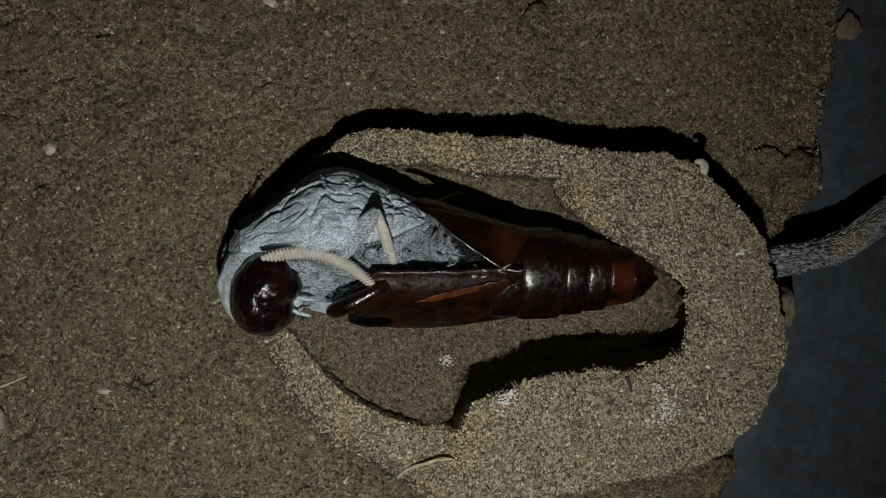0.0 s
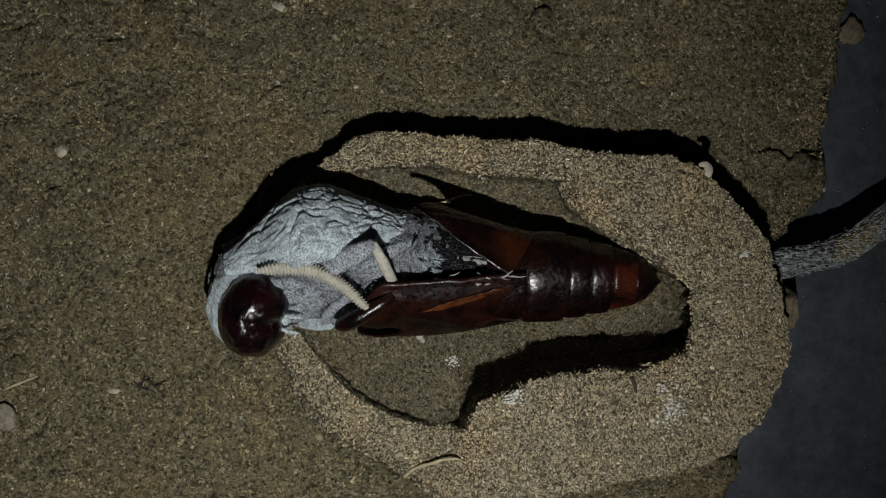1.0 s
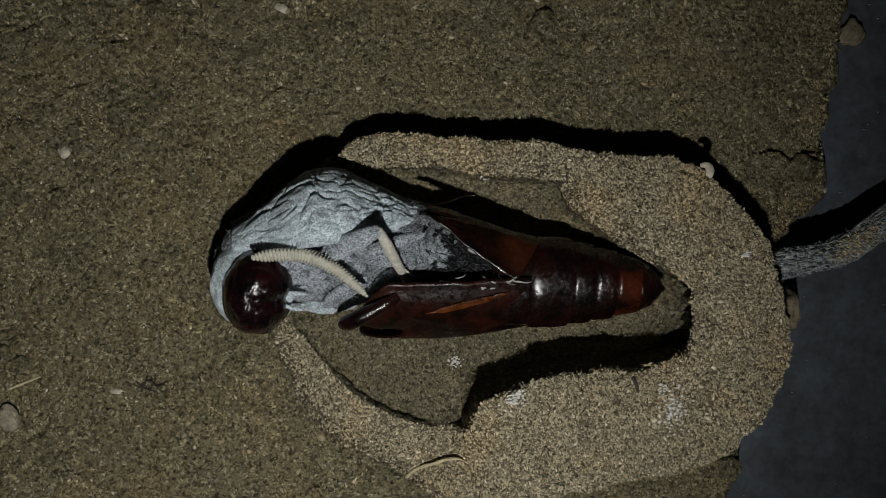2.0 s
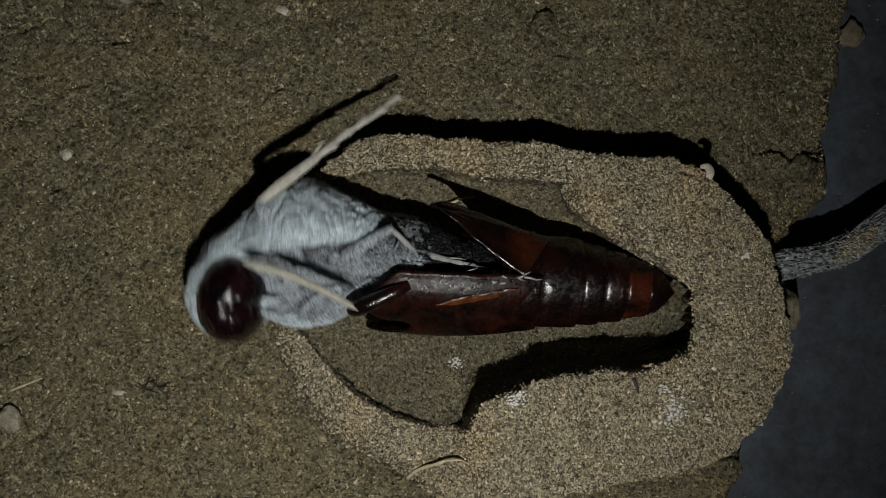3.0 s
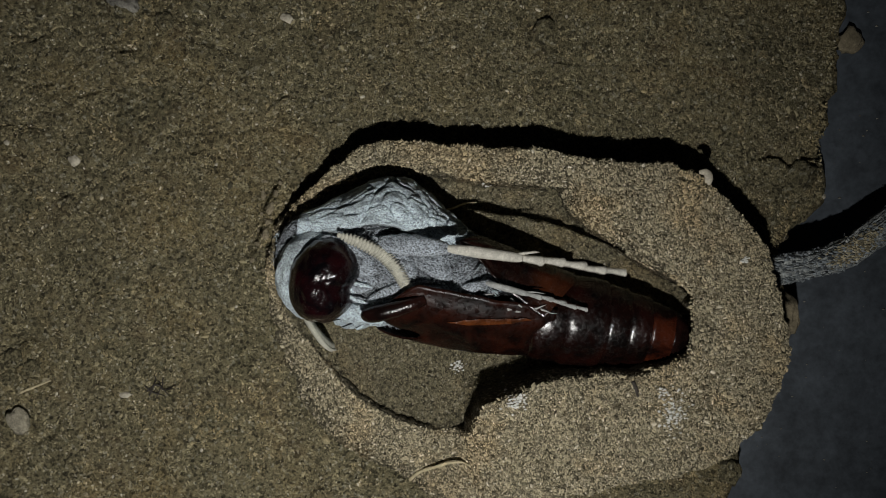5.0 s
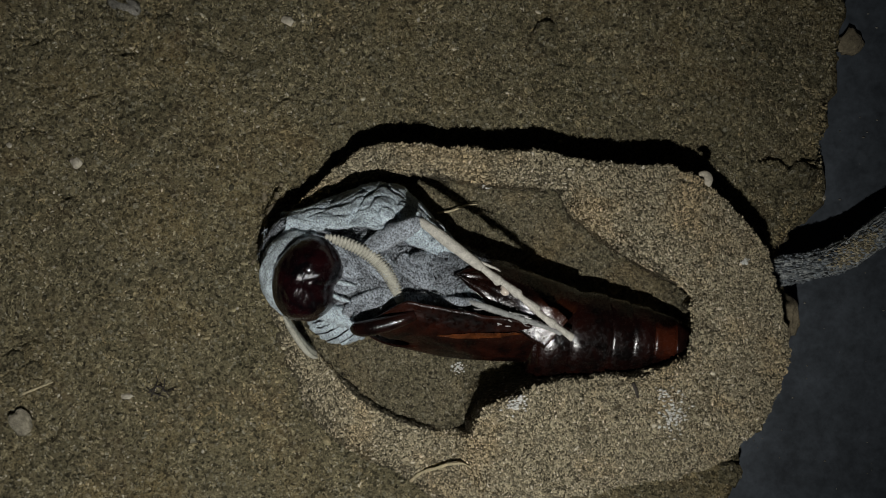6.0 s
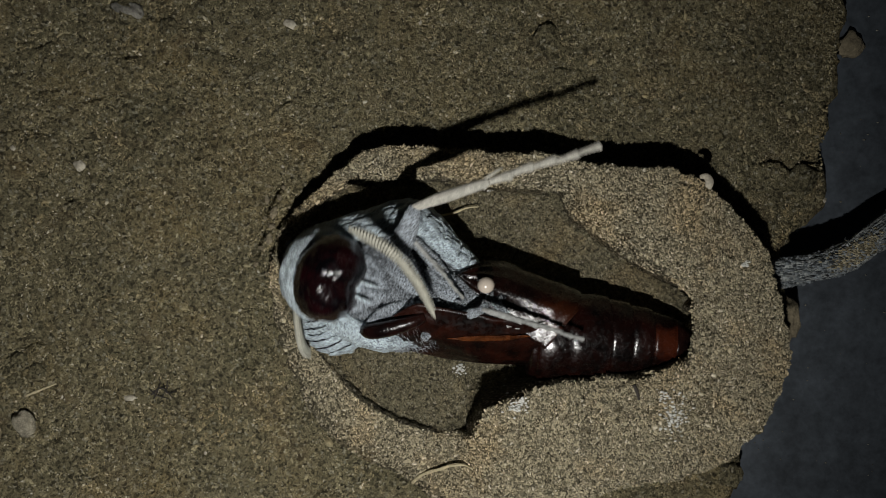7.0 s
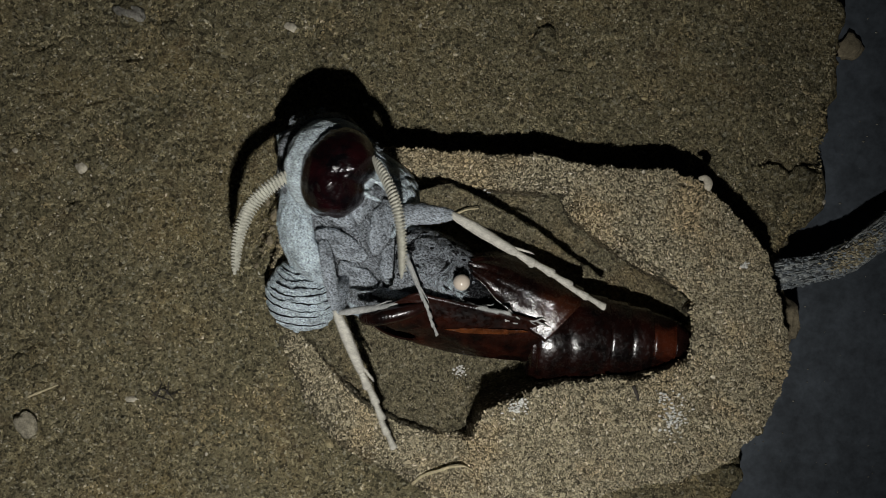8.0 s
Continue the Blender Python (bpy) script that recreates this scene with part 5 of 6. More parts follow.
    walk(feelers[0], [
        (0, place(-13.91, 6.83, 4.91, -100.5, -11.2, -24.8)),
        (0.5, place(-13.80, 6.28, 5.48, -101.1, -11.2, -23.2)),
        (1, place(-12.14, 7.40, 4.64, -95.2, -17.5, -32.4)),
        (1.5, place(-14.12, 6.88, 4.84, -97.9, -23.2, -28.9)),
        (1.7, place(-13.93, 6.81, 5.13, -97.2, -14.7, -28.0)),
        (2.8, place(-14.09, 7.24, 5.82, -79.5, -17.5, -21.2)),
        (3, place(-11.45, 7.19, 6.72, -50.3, -16.8, -27.6)),
        (3.1, place(-13.34, 6.85, 8.28, -47.0, -6.4, -26.1)),
        (3.2, place(-11.81, 6.03, 10.07, -41.8, -0.6, -32.6)),
        (3.3, place(-10.31, 5.19, 10.38, -50.2, -0.1, -29.8)),
        (3.5, place(-12.39, 5.88, 10.24, -50.0, 12.6, -33.4)),
        (4, place(-12.22, 6.37, 10.02, -51.8, 11.6, -32.8)),
        (4.5, place(-11.19, 6.29, 5.38, -70.0, 5.8, -43.2)),
        (5.8, place(-11.25, 4.48, 5.71, -71.5, 2.9, -42.7)),
        (6, place(-11.05, 5.41, 5.64, -71.3, 5.4, -37.6)),
        (6.2, place(-11.09, 6.83, 6.57, -65.7, 3.3, -39.5)),
        (6.3, place(-10.80, 7.17, 7.09, -78.2, -6.7, -34.7)),
        (6.5, place(-10.16, 8.86, 5.64, -75.3, -18.5, -47.5)),
        (6.8, place(-11.10, 6.62, 8.19, -52.9, -13.0, -34.9)),
        (7, place(-12.14, 7.42, 9.69, -42.5, -7.4, -31.6)),
        (7.1, place(-14.14, 6.72, 10.86, -17.3, -11.5, -28.3)),
        (7.2, place(-15.89, 7.22, 10.66, -10.8, -14.8, -30.5)),
        (7.3, place(-16.96, 7.16, 10.99, -7.7, -15.0, -32.8)),
        (7.4, place(-17.60, 6.22, 9.45, -17.4, -22.0, -13.4)),
        (7.5, place(-17.46, 5.49, 9.13, -30.9, -25.1, -8.6)),
        (7.8, place(-13.38, 4.68, 10.30, -14.7, -22.3, -14.9)),
        (8, place(-14.89, 4.73, 9.56, -15.9, -23.8, -12.1)),
    ])
    walk(feelers[1], [
        (0, place(-15.00, -3.60, -0.50, -62.8, 6.0, -12.0)),
        (2.9, place(-15.00, -3.60, -0.50, -61.6, 6.0, -14.0)),
        (3, place(-15.20, -4.20, 1.50, -54.6, 5.9, -18.0)),
        (3.1, place(-16.20, -3.83, 5.67, -28.5, 0.1, -18.1)),
        (3.2, place(-16.75, -5.35, 3.58, -12.7, 2.6, -21.0)),
        (3.3, place(-16.38, -5.85, 4.43, -9.9, 15.0, -35.5)),
        (3.5, place(-16.84, -5.40, 4.39, -9.8, 19.9, -37.1)),
        (4, place(-16.09, -6.53, 4.70, -11.5, 34.9, -40.0)),
        (4.2, place(-17.28, -4.60, 4.67, -11.8, 36.3, -52.2)),
        (4.5, place(-16.19, -5.04, 4.19, -7.6, 46.5, -66.4)),
        (6, place(-14.86, -7.09, 4.85, -10.4, 48.8, -62.8)),
        (6.3, place(-16.17, -3.42, 4.52, 17.9, 25.7, -100.2)),
        (6.5, place(-17.52, -2.90, 4.26, 34.4, 26.1, -109.5)),
        (6.8, place(-15.29, -4.52, 5.26, 0.8, 42.5, -81.6)),
        (7, place(-17.06, -4.21, 3.42, 4.9, 48.0, -71.0)),
        (7.1, place(-16.84, -4.71, 2.61, 51.4, 37.0, -50.0)),
        (7.2, place(-15.12, -4.72, 3.40, 69.4, 33.9, -50.4)),
        (7.3, place(-15.52, -3.18, 3.85, 70.9, 34.1, -67.2)),
        (7.4, place(-16.24, -4.06, 3.09, 46.3, 23.8, -41.7)),
        (7.5, place(-14.57, -5.00, 3.85, 50.1, 29.5, -47.3)),
        (7.8, place(-16.06, -3.56, 4.13, 65.9, 3.8, -45.4)),
        (8, place(-15.58, -4.56, 4.19, 71.5, -6.3, -53.8)),
    ])
    walk(belly, [
        (0, place(5.00, -0.00, -0.00, -45.2, -24.0, -9.7)),
        (0.3, place(5.00, -0.00, -0.00, -44.8, -24.1, -10.9)),
        (0.5, place(5.00, -0.00, -0.00, -44.3, -24.9, -12.6)),
        (0.6, place(5.00, -0.00, -0.00, -44.3, -24.9, -12.6)),
        (0.9, place(5.00, -0.00, -0.00, -42.7, -22.8, -11.3)),
        (1, place(5.00, -0.00, -0.00, -43.0, -21.6, -10.0)),
        (1.2, place(5.00, -0.00, -0.00, -43.0, -21.9, -10.1)),
        (1.4, place(5.00, -0.00, -0.00, -45.0, -23.2, -10.2)),
        (1.5, place(5.00, -0.00, -0.00, -44.8, -24.2, -10.9)),
        (1.7, place(5.00, -0.00, -0.00, -42.5, -23.9, -12.3)),
        (2.3, place(5.00, -0.00, -0.00, -42.7, -23.0, -11.5)),
        (2.8, place(5.00, -0.00, -0.00, -42.8, -22.1, -11.0)),
        (2.9, place(5.00, -0.00, -0.00, -43.1, -20.1, -9.5)),
        (3, place(5.00, -0.00, -0.00, -35.5, -16.6, -8.2)),
        (3.1, place(5.00, -0.00, 0.00, -19.9, -12.9, -6.0)),
        (3.2, place(5.00, -0.00, -0.00, -3.8, -10.7, -4.8)),
        (3.3, place(5.00, -0.00, -0.00, -1.6, -11.6, -8.0)),
        (3.4, place(5.00, -0.00, -0.00, -1.5, -13.6, -10.3)),
        (3.5, place(5.00, -0.00, -0.00, -1.4, -13.8, -10.8)),
        (3.6, place(5.00, 0.00, -0.00, -2.7, -13.5, -6.2)),
        (4, place(5.00, -0.00, -0.00, -3.8, -13.1, -4.3)),
        (4.2, place(5.00, 0.00, -0.00, -5.9, -13.9, -3.4)),
        (4.4, place(5.00, 0.00, -0.00, -13.6, -14.8, -8.0)),
        (4.5, place(5.00, 0.00, -0.00, -15.8, -13.3, -5.6)),
        (4.7, place(5.00, -0.00, -0.00, -17.2, -15.8, -11.4)),
        (5.2, place(5.00, 0.00, -0.00, -17.2, -14.3, -10.9)),
        (5.8, place(5.00, -0.00, -0.00, -17.3, -13.0, -9.8)),
        (6, place(5.00, -0.00, -0.00, -15.8, -11.2, -4.8)),
        (6.2, place(5.00, 0.00, -0.00, -21.6, -13.0, -6.3)),
        (6.3, place(5.00, -0.00, -0.00, -34.7, -15.2, -10.1)),
        (6.4, place(5.00, -0.00, -0.00, -44.3, -21.0, -16.1)),
        (6.47, place(5.00, -0.00, -0.00, -38.4, -21.9, -18.4)),
        (6.5, place(5.00, -0.00, -0.00, -38.1, -21.9, -18.5)),
        (6.53, place(5.00, -0.00, -0.00, -37.7, -21.9, -18.6)),
        (6.6, place(5.00, 0.00, -0.00, -25.0, -14.6, -10.4)),
        (6.8, place(5.00, -0.00, -0.00, -17.5, -12.8, -7.9)),
        (7, place(5.00, 0.00, 0.00, -6.2, -8.6, 2.3)),
        (7.1, place(3.25, 0.93, 2.09, 0.6, -18.3, 17.9)),
        (7.2, place(1.34, 3.19, 3.70, -1.4, -23.0, 26.6)),
        (7.3, place(-1.07, 3.45, 3.33, -3.9, -22.8, 33.7)),
        (7.4, place(2.84, 6.09, 6.08, -6.6, -20.3, 32.9)),
        (7.5, place(1.30, 6.58, 6.03, -11.3, -19.7, 37.8)),
        (7.6, place(-0.91, 6.78, 4.96, -9.7, -20.5, 34.1)),
        (7.7, place(1.40, 7.55, 6.44, -8.2, -21.7, 34.0)),
        (7.8, place(4.79, 5.78, 6.95, -7.6, -22.6, 36.1)),
        (7.9, place(4.09, 5.30, 6.52, -10.0, -21.7, 41.6)),
        (8, place(3.47, 4.97, 6.15, -10.5, -21.4, 42.7)),
    ])
    walk(wings[1], [
        (0, place(-1.00, 1.40, -0.90, 0.0, 0.0, 0.0)),
        (2.9, place(-1.00, 1.40, -0.90, 0.0, 0.0, 0.0)),
        (3.3, place(1.50, 1.00, -0.70, 0.0, 0.0, 0.0)),
        (4.1, place(1.50, 1.00, -0.70, 0.0, 0.0, 0.0)),
        (4.5, place(-2.00, 1.80, -0.90, 0.0, 0.0, 0.0)),
        (6.9, place(-2.00, 1.80, -0.90, 0.0, 0.0, 0.0)),
        (7.15, place(0.00, 0.60, -0.40, 0.0, 0.0, -2.0)),
        (7.5, place(0.20, 0.60, -0.40, 0.0, 0.0, -2.0)),
        (8, place(0.60, 0.40, -0.40, 0.0, 0.0, -2.0)),
    ])
    walk(wings[0], [
        (0, place(0.00, 0.00, 0.00, 0.0, 0.0, 0.0)),
        (6.9, place(0.00, 0.00, 0.00, 0.0, 0.0, 0.0)),
        (7.2, place(-0.50, -1.00, 0.00, 0.0, 0.0, 0.0)),
        (7.5, place(-0.50, -1.20, 0.00, 0.0, 0.0, 0.0)),
        (8, place(-1.50, -2.40, -0.50, 0.0, 0.0, 0.0)),
    ])
    walk(wings[2], [
        (0, place(-2.50, -1.00, -1.60, -18.0, -18.0, 70.0)),
        (3, place(-2.50, -1.00, -1.60, -10.0, -8.0, 66.0)),
        (3.3, place(-3.01, -7.20, -2.89, -3.6, 0.4, 63.0)),
        (3.5, place(-3.35, -7.40, -2.91, -3.6, 0.4, 63.0)),
        (4, place(-4.66, -7.40, -2.71, -4.4, 2.4, 65.0)),
        (4.5, place(-8.60, -6.00, -2.75, -12.1, 10.9, 52.3)),
        (6, place(-7.38, -8.00, -2.11, -11.5, 11.6, 55.3)),
        (6.5, place(-11.50, -7.90, -0.28, -36.6, 22.4, 31.7)),
        (6.8, place(-9.40, -8.00, -1.87, -14.6, 11.1, 46.1)),
        (7, place(-11.00, -8.30, -5.00, -7.7, 1.3, 49.2)),
        (7.2, place(-1.40, -11.84, -3.40, -16.9, -17.4, 68.7)),
        (7.3, place(-1.00, -12.16, -3.98, -20.0, -18.0, 74.6)),
        (7.4, place(1.05, -9.06, -1.11, -19.0, -16.9, 67.1)),
        (7.5, place(0.40, -8.19, -0.55, -22.2, -15.1, 69.6)),
        (7.6, place(-1.06, -8.16, -1.26, -21.4, -16.2, 66.7)),
        (7.7, place(1.24, -7.25, -0.32, -20.9, -17.7, 67.4)),
        (7.8, place(6.03, -8.60, 0.40, -20.7, -18.8, 69.2)),
        (7.9, place(4.63, -10.17, -0.57, -21.4, -18.1, 71.1)),
        (8, place(3.91, -11.23, -1.12, -21.4, -18.1, 71.1)),
    ])
    walk(legs[0][0], [
        (0, place(-5.00, 5.00, 5.20, -35.7, 4.4, 46.0)),
        (0.5, place(-5.00, 5.00, 5.20, -39.7, 0.1, 39.5)),
        (1, place(-5.00, 5.00, 5.20, -43.6, -8.7, 26.5)),
        (1.4, place(-5.00, 5.00, 5.20, -47.6, -13.7, 24.1)),
        (1.5, place(-5.00, 5.00, 5.20, -48.7, -16.7, 22.7)),
        (1.7, place(-5.00, 5.00, 5.20, -45.6, -15.1, 28.0)),
        (2.8, place(-5.00, 5.00, 5.20, -41.3, -4.2, 31.9)),
        (2.9, place(-5.00, 5.00, 5.20, -42.1, -1.8, 25.7)),
        (3, place(-5.00, 5.00, 5.20, 13.4, 23.9, 116.2)),
        (3.1, place(-5.00, 5.00, 5.20, -24.3, -33.9, 26.3)),
        (3.2, place(-5.00, 5.00, 5.20, -5.5, -23.5, 38.6)),
        (3.3, place(-5.00, 5.00, 5.20, -6.3, -55.2, 70.3)),
        (3.4, place(-5.00, 5.00, 5.20, -4.2, -31.5, 50.8)),
        (3.5, place(-5.00, 5.00, 5.20, -3.8, -16.1, 58.5)),
        (3.6, place(-5.00, 5.00, 5.20, -4.0, -12.4, 68.3)),
        (3.8, place(-5.00, 5.00, 5.20, -4.5, -13.6, 60.1)),
        (4, place(-5.00, 5.00, 5.20, -4.9, -14.6, 55.9)),
        (4.2, place(-5.00, 5.00, 5.20, -5.0, -13.6, 71.3)),
        (4.4, place(-5.00, 5.00, 5.20, -6.2, -27.6, 82.8)),
        (4.5, place(-5.00, 5.00, 5.20, 2.3, -10.5, 108.0)),
        (4.6, place(-5.00, 5.00, 5.20, -18.5, -21.8, 10.4)),
        (4.7, place(-5.00, 5.00, 5.20, -19.5, -20.6, 12.7)),
        (5.2, place(-5.00, 5.00, 5.20, -20.3, -28.0, 7.3)),
        (5.8, place(-5.00, 5.00, 5.20, -19.6, -28.3, -0.9)),
        (6, place(-5.00, 5.00, 5.20, -16.1, -25.4, 45.4)),
        (6.2, place(-5.00, 5.00, 5.20, -23.0, -19.0, 28.7)),
        (6.3, place(-5.00, 5.00, 5.20, -32.5, 12.8, 29.4)),
        (6.4, place(-5.00, 5.00, 5.20, -61.8, -33.8, 34.8)),
        (6.5, place(-5.00, 5.00, 5.20, -44.0, -15.1, 19.3)),
        (6.8, place(-5.00, 5.00, 5.20, -20.3, -28.1, 7.4)),
        (7, place(-5.00, 5.00, 5.20, -7.0, -38.1, 89.5)),
        (7.1, place(-5.00, 5.00, 5.20, -25.9, -53.1, 103.9)),
        (7.2, place(-5.00, 5.00, 5.20, -25.8, -55.4, 79.9)),
        (7.3, place(-5.00, 5.00, 5.20, -34.7, -57.0, 95.6)),
        (7.4, place(-5.00, 5.00, 5.20, -15.6, -25.2, 172.0)),
        (7.5, place(-5.00, 5.00, 5.20, -30.3, -38.5, 91.0)),
        (7.6, place(-5.00, 5.00, 5.20, -31.1, -40.4, 91.8)),
        (7.7, place(-5.00, 5.00, 5.20, -29.9, -41.4, 88.7)),
        (7.8, place(-5.00, 5.00, 5.20, -31.1, -47.1, 88.9)),
        (8, place(-5.00, 5.00, 5.20, -28.3, -44.6, 83.4)),
    ])
    walk(legs[0][1], [
        (0, place(9.00, 0.00, 0.00, -24.7, 27.3, -136.7)),
        (0.5, place(9.00, 0.00, 0.00, -27.9, 30.6, -127.1)),
        (1, place(9.00, 0.00, 0.00, -29.2, 38.2, -113.9)),
        (1.4, place(9.00, 0.00, 0.00, -33.2, 40.0, -113.5)),
        (1.5, place(9.00, 0.00, 0.00, -35.0, 40.9, -114.3)),
        (1.7, place(9.00, 0.00, 0.00, -39.3, 42.0, -119.8)),
        (2.8, place(9.00, 0.00, 0.00, -36.1, 49.9, -105.6)),
        (2.9, place(9.00, 0.00, 0.00, -15.7, 14.5, -67.0)),
        (3, place(9.00, 0.00, 0.00, -10.0, 15.4, -83.9)),
        (3.1, place(9.00, 0.00, 0.00, -36.5, 28.1, -69.8)),
        (3.2, place(9.00, 0.00, 0.00, -17.2, 23.4, -47.4)),
        (3.3, place(9.00, 0.00, 0.00, -25.7, 38.1, -30.7)),
        (3.4, place(9.00, 0.00, 0.00, -30.6, 25.9, -73.2)),
        (3.5, place(9.00, 0.00, 0.00, -15.5, 15.7, -70.7)),
        (3.6, place(9.00, 0.00, 0.00, -13.8, 12.4, -75.8)),
        (3.8, place(9.00, 0.00, 0.00, -12.7, 18.8, -56.5)),
        (4, place(9.00, 0.00, 0.00, -10.2, 25.5, -38.3)),
        (4.2, place(9.00, 0.00, 0.00, -14.9, 22.0, -53.7)),
        (4.4, place(9.00, 0.00, 0.00, -22.1, 19.5, -33.7)),
        (4.5, place(9.00, 0.00, 0.00, -3.9, 5.5, -8.1)),
        (4.6, place(9.00, 0.00, 0.00, -3.2, 23.9, -9.0)),
        (4.7, place(9.00, 0.00, 0.00, -1.9, 27.3, -5.4)),
        (5.2, place(9.00, 0.00, 0.00, -1.4, 31.5, -3.2)),
        (5.8, place(9.00, 0.00, 0.00, 0.5, 27.9, 1.1)),
        (6, place(9.00, 0.00, 0.00, -30.4, 10.9, -65.4)),
        (6.2, place(9.00, 0.00, 0.00, -12.2, 26.1, -29.6)),
        (6.3, place(9.00, 0.00, 0.00, -0.8, -4.6, -14.2)),
        (6.4, place(9.00, 0.00, 0.00, -6.4, 58.4, -9.0)),
        (6.5, place(9.00, 0.00, 0.00, -5.0, 26.1, -14.0)),
        (6.8, place(9.00, 0.00, 0.00, 0.6, 30.4, 1.4)),
        (7, place(9.00, 0.00, 0.00, -35.9, 20.6, -57.4)),
        (7.1, place(9.00, 0.00, 0.00, -24.0, 29.9, -32.3)),
        (7.2, place(9.00, 0.00, 0.00, -26.5, 38.1, -45.2)),
        (7.3, place(9.00, 0.00, 0.00, -35.1, 37.4, -58.0)),
        (7.4, place(9.00, 0.00, 0.00, -20.5, 2.7, -21.3)),
        (7.5, place(9.00, 0.00, 0.00, -16.0, 28.9, -34.2)),
        (7.6, place(9.00, 0.00, 0.00, -21.6, 28.5, -45.0)),
        (7.7, place(9.00, 0.00, 0.00, -15.9, 28.5, -34.2)),
        (7.8, place(9.00, 0.00, 0.00, -18.9, 28.7, -37.2)),
        (8, place(9.00, 0.00, 0.00, -15.5, 29.8, -34.1)),
    ])
    walk(legs[1][0], [
        (0, place(-5.00, -5.00, 5.20, -46.3, 32.1, 15.5)),
        (3, place(-5.00, -5.00, 5.20, -36.4, 17.1, 10.0)),
        (3.5, place(-5.00, -5.00, 5.20, -3.5, 45.3, 7.2)),
        (4.5, place(-5.00, -5.00, 5.20, -20.2, 49.0, 32.4)),
        (5.8, place(-5.00, -5.00, 5.20, -22.1, 35.2, -15.1)),
        (6.8, place(-5.00, -5.00, 5.20, -24.3, 40.7, -11.8)),
        (7, place(-5.00, -5.00, 5.20, 11.8, 98.5, -14.7)),
        (7.1, place(-5.00, -5.00, 5.20, 19.6, 30.2, -50.6)),
        (7.3, place(-5.00, -5.00, 5.20, 25.6, 12.3, -81.1)),
        (7.4, place(-5.00, -5.00, 5.20, 15.6, -25.2, -21.6)),
        (7.5, place(-5.00, -5.00, 5.20, 12.6, -33.0, -16.5)),
        (7.6, place(-5.00, -5.00, 5.20, 16.7, -34.7, -26.5)),
        (7.7, place(-5.00, -5.00, 5.20, 13.9, -43.1, -14.0)),
        (7.8, place(-5.00, -5.00, 5.20, 17.8, -33.7, -20.5)),
        (8, place(-5.00, -5.00, 5.20, 16.7, -36.2, -17.4)),
    ])
    walk(legs[1][1], [
        (0, place(9.00, 0.00, 0.00, 10.1, -5.7, -48.4)),
        (3, place(9.00, 0.00, 0.00, 4.1, -3.0, -24.0)),
        (3.5, place(9.00, 0.00, 0.00, 4.7, -44.7, -6.3)),
        (4.5, place(9.00, 0.00, 0.00, 32.7, -23.0, -55.4)),
        (5.8, place(9.00, 0.00, 0.00, -4.6, -38.3, 7.1)),
        (6.8, place(9.00, 0.00, 0.00, -0.0, -43.8, 0.0)),
        (7, place(9.00, 0.00, 0.00, -71.3, -47.3, 111.6)),
        (7.1, place(9.00, 0.00, 0.00, -33.8, 1.6, 101.1)),
        (7.3, place(9.00, 0.00, 0.00, -4.0, 17.1, 77.4)),
        (7.4, place(9.00, 0.00, 0.00, 1.8, 24.6, 20.0)),
        (7.5, place(9.00, 0.00, 0.00, 0.7, 33.2, 3.9)),
        (7.6, place(9.00, 0.00, 0.00, 5.5, 36.3, 23.1)),
        (7.7, place(9.00, 0.00, 0.00, -4.7, 43.1, -13.4)),
        (7.8, place(9.00, 0.00, 0.00, 0.2, 32.0, 1.1)),
        (8, place(9.00, 0.00, 0.00, 1.8, 35.8, 7.5)),
    ])
    walk(legs[2][0], [
        (0, place(1.00, 4.50, 5.00, -48.1, 26.0, 6.5)),
        (1.7, place(1.00, 4.50, 5.00, -45.4, 13.7, -2.4)),
        (3, place(1.00, 4.50, 5.00, -34.6, 11.7, 18.7)),
        (3.5, place(1.00, 4.50, 5.00, -3.0, -78.2, 139.6)),
        (4, place(1.00, 4.50, 5.00, -2.0, -8.0, 104.1)),
        (4.5, place(1.00, 4.50, 5.00, -12.9, 55.2, 64.1)),
        (5.8, place(1.00, 4.50, 5.00, -73.7, 72.4, -40.6)),
        (6, place(1.00, 4.50, 5.00, -26.3, 51.3, -1.7)),
        (6.4, place(1.00, 4.50, 5.00, -49.7, 33.1, 13.0)),
        (6.6, place(1.00, 4.50, 5.00, -26.0, -4.0, 1.6)),
        (7, place(1.00, 4.50, 5.00, 2.5, -19.0, 146.3)),
        (7.5, place(1.00, 4.50, 5.00, -30.8, -42.9, 160.4)),
        (8, place(1.00, 4.50, 5.00, -159.4, -69.0, -165.8)),
    ])
    walk(legs[2][1], [
        (0, place(7.00, 0.00, 0.00, 16.5, 24.2, -93.7)),
        (1.7, place(7.00, 0.00, 0.00, 14.2, 21.6, -73.0)),
        (3, place(7.00, 0.00, 0.00, 0.7, 15.9, -75.3)),
        (3.5, place(7.00, 0.00, 0.00, 0.9, -33.3, 179.4)),
        (4, place(7.00, 0.00, 0.00, -4.4, 1.1, -159.8)),
        (4.5, place(7.00, 0.00, 0.00, 27.2, 11.5, -139.5)),
        (5.8, place(7.00, 0.00, 0.00, 81.1, -8.4, -122.4)),
        (6, place(7.00, 0.00, 0.00, 53.8, -13.7, -115.5)),
        (6.4, place(7.00, 0.00, 0.00, 0.3, -12.2, -179.0)),
        (6.6, place(7.00, 0.00, 0.00, -0.9, -27.7, -138.3)),
        (7, place(7.00, 0.00, 0.00, 1.1, -16.7, 177.6)),
        (7.5, place(7.00, 0.00, 0.00, -54.6, -49.2, -114.2)),
        (8, place(7.00, 0.00, 0.00, -84.1, 53.5, -87.9)),
    ])
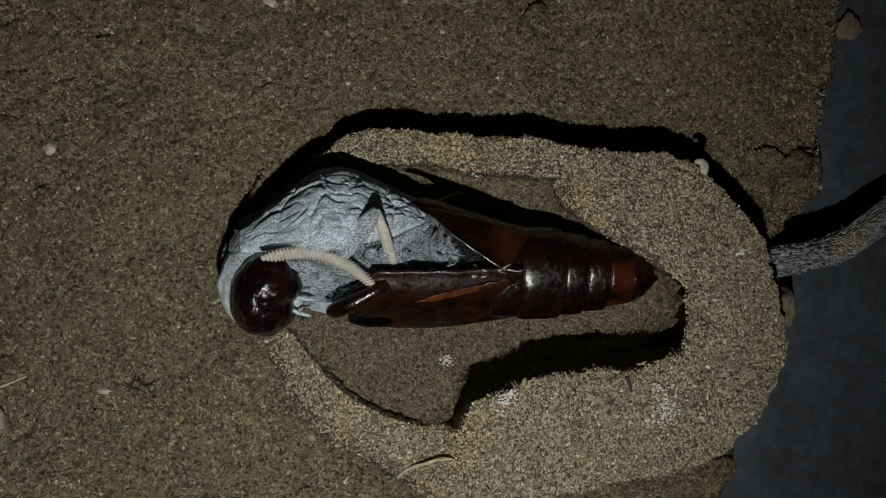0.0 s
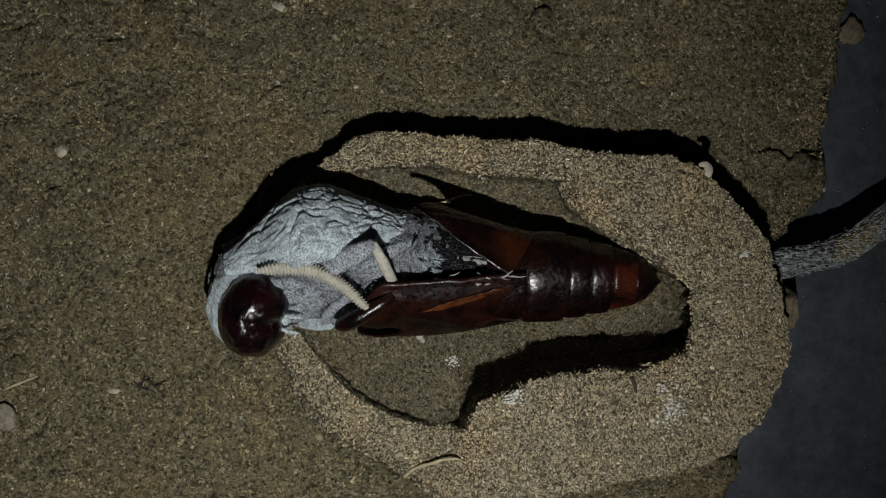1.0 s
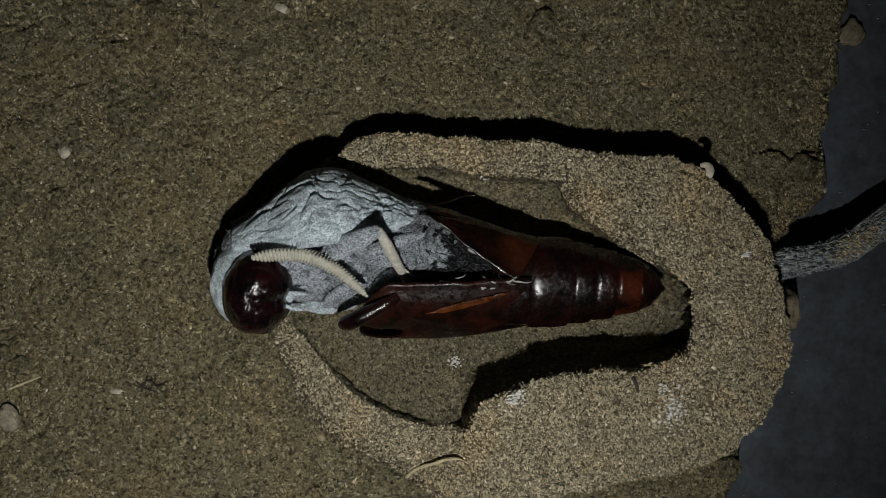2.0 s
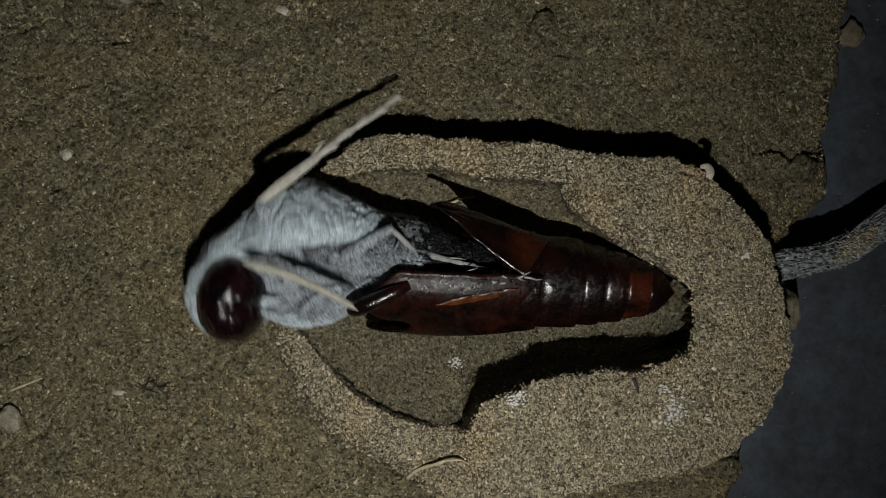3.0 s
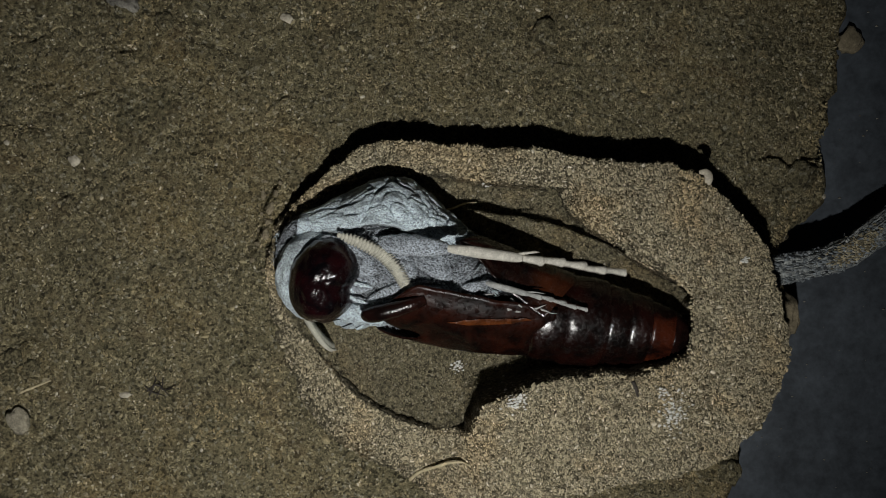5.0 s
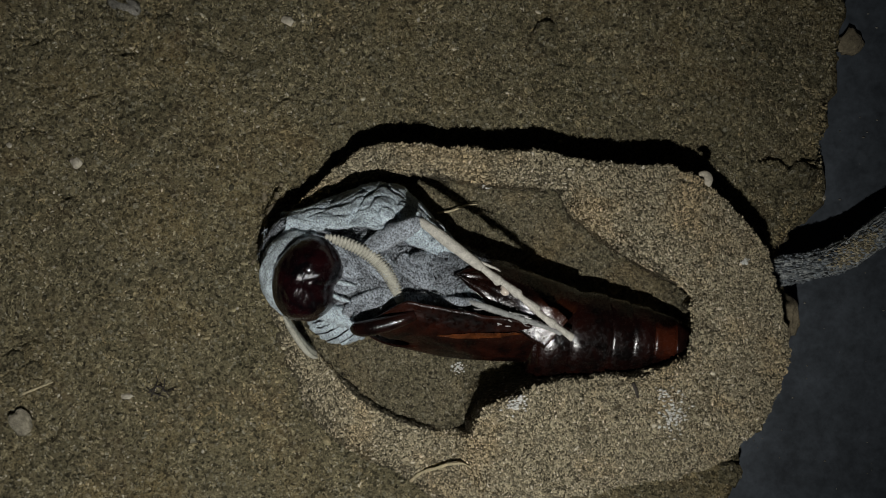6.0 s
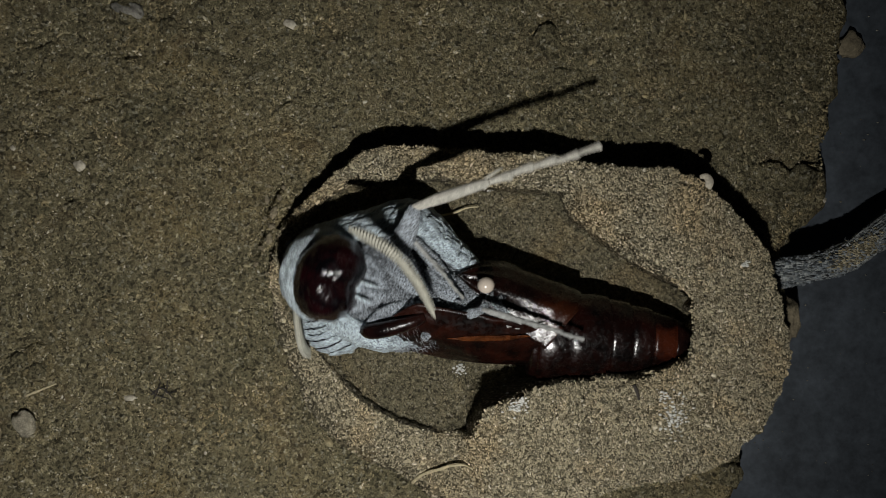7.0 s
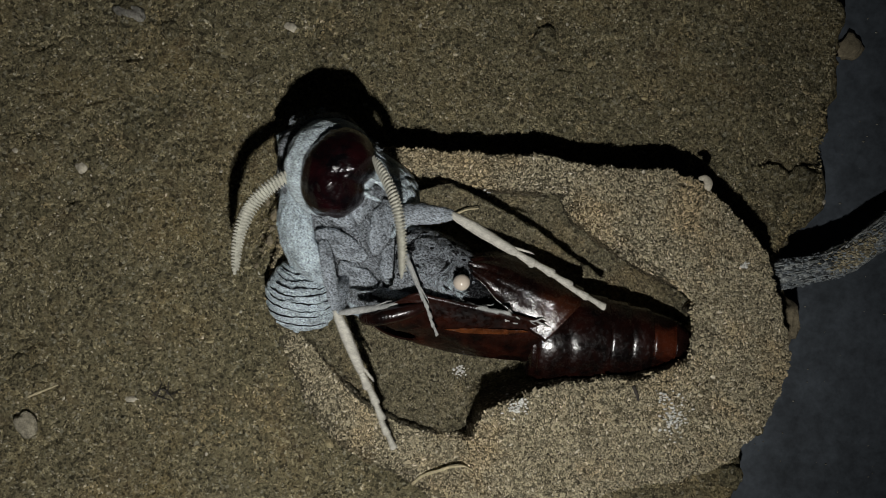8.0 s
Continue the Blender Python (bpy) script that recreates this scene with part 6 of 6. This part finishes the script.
    walk(legs[3][0], [
        (0, place(1.00, -4.50, 5.00, -43.0, 5.0, 24.7)),
        (3.5, place(1.00, -4.50, 5.00, -4.0, 27.2, 63.5)),
        (4.5, place(1.00, -4.50, 5.00, -12.9, 27.1, 50.9)),
        (5.8, place(1.00, -4.50, 5.00, -18.5, 39.0, 37.4)),
        (6.5, place(1.00, -4.50, 5.00, -19.9, 54.8, 65.3)),
        (7, place(1.00, -4.50, 5.00, -9.2, 43.8, 65.5)),
        (7.5, place(1.00, -4.50, 5.00, -45.9, -54.7, 117.7)),
        (8, place(1.00, -4.50, 5.00, 55.4, -69.7, -68.6)),
    ])
    walk(legs[3][1], [
        (0, place(7.00, 0.00, 0.00, -4.6, 15.5, -22.8)),
        (3.5, place(7.00, 0.00, 0.00, 26.1, -5.3, -78.4)),
        (4.5, place(7.00, 0.00, 0.00, 14.9, -2.0, -68.7)),
        (5.8, place(7.00, 0.00, 0.00, 26.1, -13.0, -65.1)),
        (6.5, place(7.00, 0.00, 0.00, 14.8, 6.0, -109.2)),
        (7, place(7.00, 0.00, 0.00, 40.5, -14.7, -86.7)),
        (7.5, place(7.00, 0.00, 0.00, -55.9, 62.0, -71.0)),
        (8, place(7.00, 0.00, 0.00, 56.4, 8.1, 106.1)),
    ])
    walk(legs[4][0], [
        (0, place(5.00, -1.00, 4.40, -35.6, 1.8, 47.9)),
        (2.9, place(5.00, -1.00, 4.40, -35.5, 7.7, 40.7)),
        (3.5, place(5.00, -1.00, 4.40, -8.7, -68.6, 93.6)),
        (4, place(5.00, -1.00, 4.40, -4.0, -48.7, 98.3)),
        (4.5, place(5.00, -1.00, 4.40, -17.8, -35.5, 49.7)),
        (6, place(5.00, -1.00, 4.40, -20.8, -37.8, 26.4)),
        (6.5, place(5.00, -1.00, 4.40, 92.9, -51.2, 118.1)),
        (7, place(5.00, -1.00, 4.40, -15.2, -58.8, 53.4)),
        (7.5, place(5.00, -1.00, 4.40, -35.5, -44.0, 105.0)),
        (8, place(5.00, -1.00, 4.40, -33.4, -53.6, 88.7)),
    ])
    walk(legs[4][1], [
        (0, place(6.00, 0.00, 0.00, -29.0, 20.0, -76.8)),
        (2.9, place(6.00, 0.00, 0.00, -16.7, 12.2, -61.8)),
        (3.5, place(6.00, 0.00, 0.00, -71.6, 7.2, -100.1)),
        (4, place(6.00, 0.00, 0.00, -53.0, 2.6, -97.7)),
        (4.5, place(6.00, 0.00, 0.00, -40.0, 33.8, -65.0)),
        (6, place(6.00, 0.00, 0.00, -16.1, 35.1, -25.3)),
        (6.5, place(6.00, 0.00, 0.00, 56.0, -45.9, 121.8)),
        (7, place(6.00, 0.00, 0.00, -53.8, 43.2, -68.1)),
        (7.5, place(6.00, 0.00, 0.00, -14.2, 14.1, -20.8)),
        (8, place(6.00, 0.00, 0.00, -3.4, 19.2, -5.3)),
    ])
    walk(drop, [
        (0, place(6.27, -3.90, 5.00, 0.0, 0.0, 0.0)),
        (3, place(8.01, -4.24, 5.00, 0.0, 0.0, 0.0)),
        (4.5, place(9.87, -7.32, 5.00, 0.0, 0.0, 0.0)),
        (5.8, place(8.80, -6.40, 8.50, 0.0, 0.0, 0.0)),
        (6.2, place(8.13, -5.29, 11.50, 0.0, 0.0, 0.0)),
        (6.8, place(6.38, -4.84, 12.50, 0.0, 0.0, 0.0)),
        (7, place(5.56, -4.68, 13.00, 0.0, 0.0, 0.0)),
        (7.2, place(2.61, -4.26, 13.50, 0.0, 0.0, 0.0)),
        (7.5, place(1.67, -3.91, 13.50, 0.0, 0.0, 0.0)),
        (8, place(2.44, -4.11, 13.50, 0.0, 0.0, 0.0)),
    ])


motions()
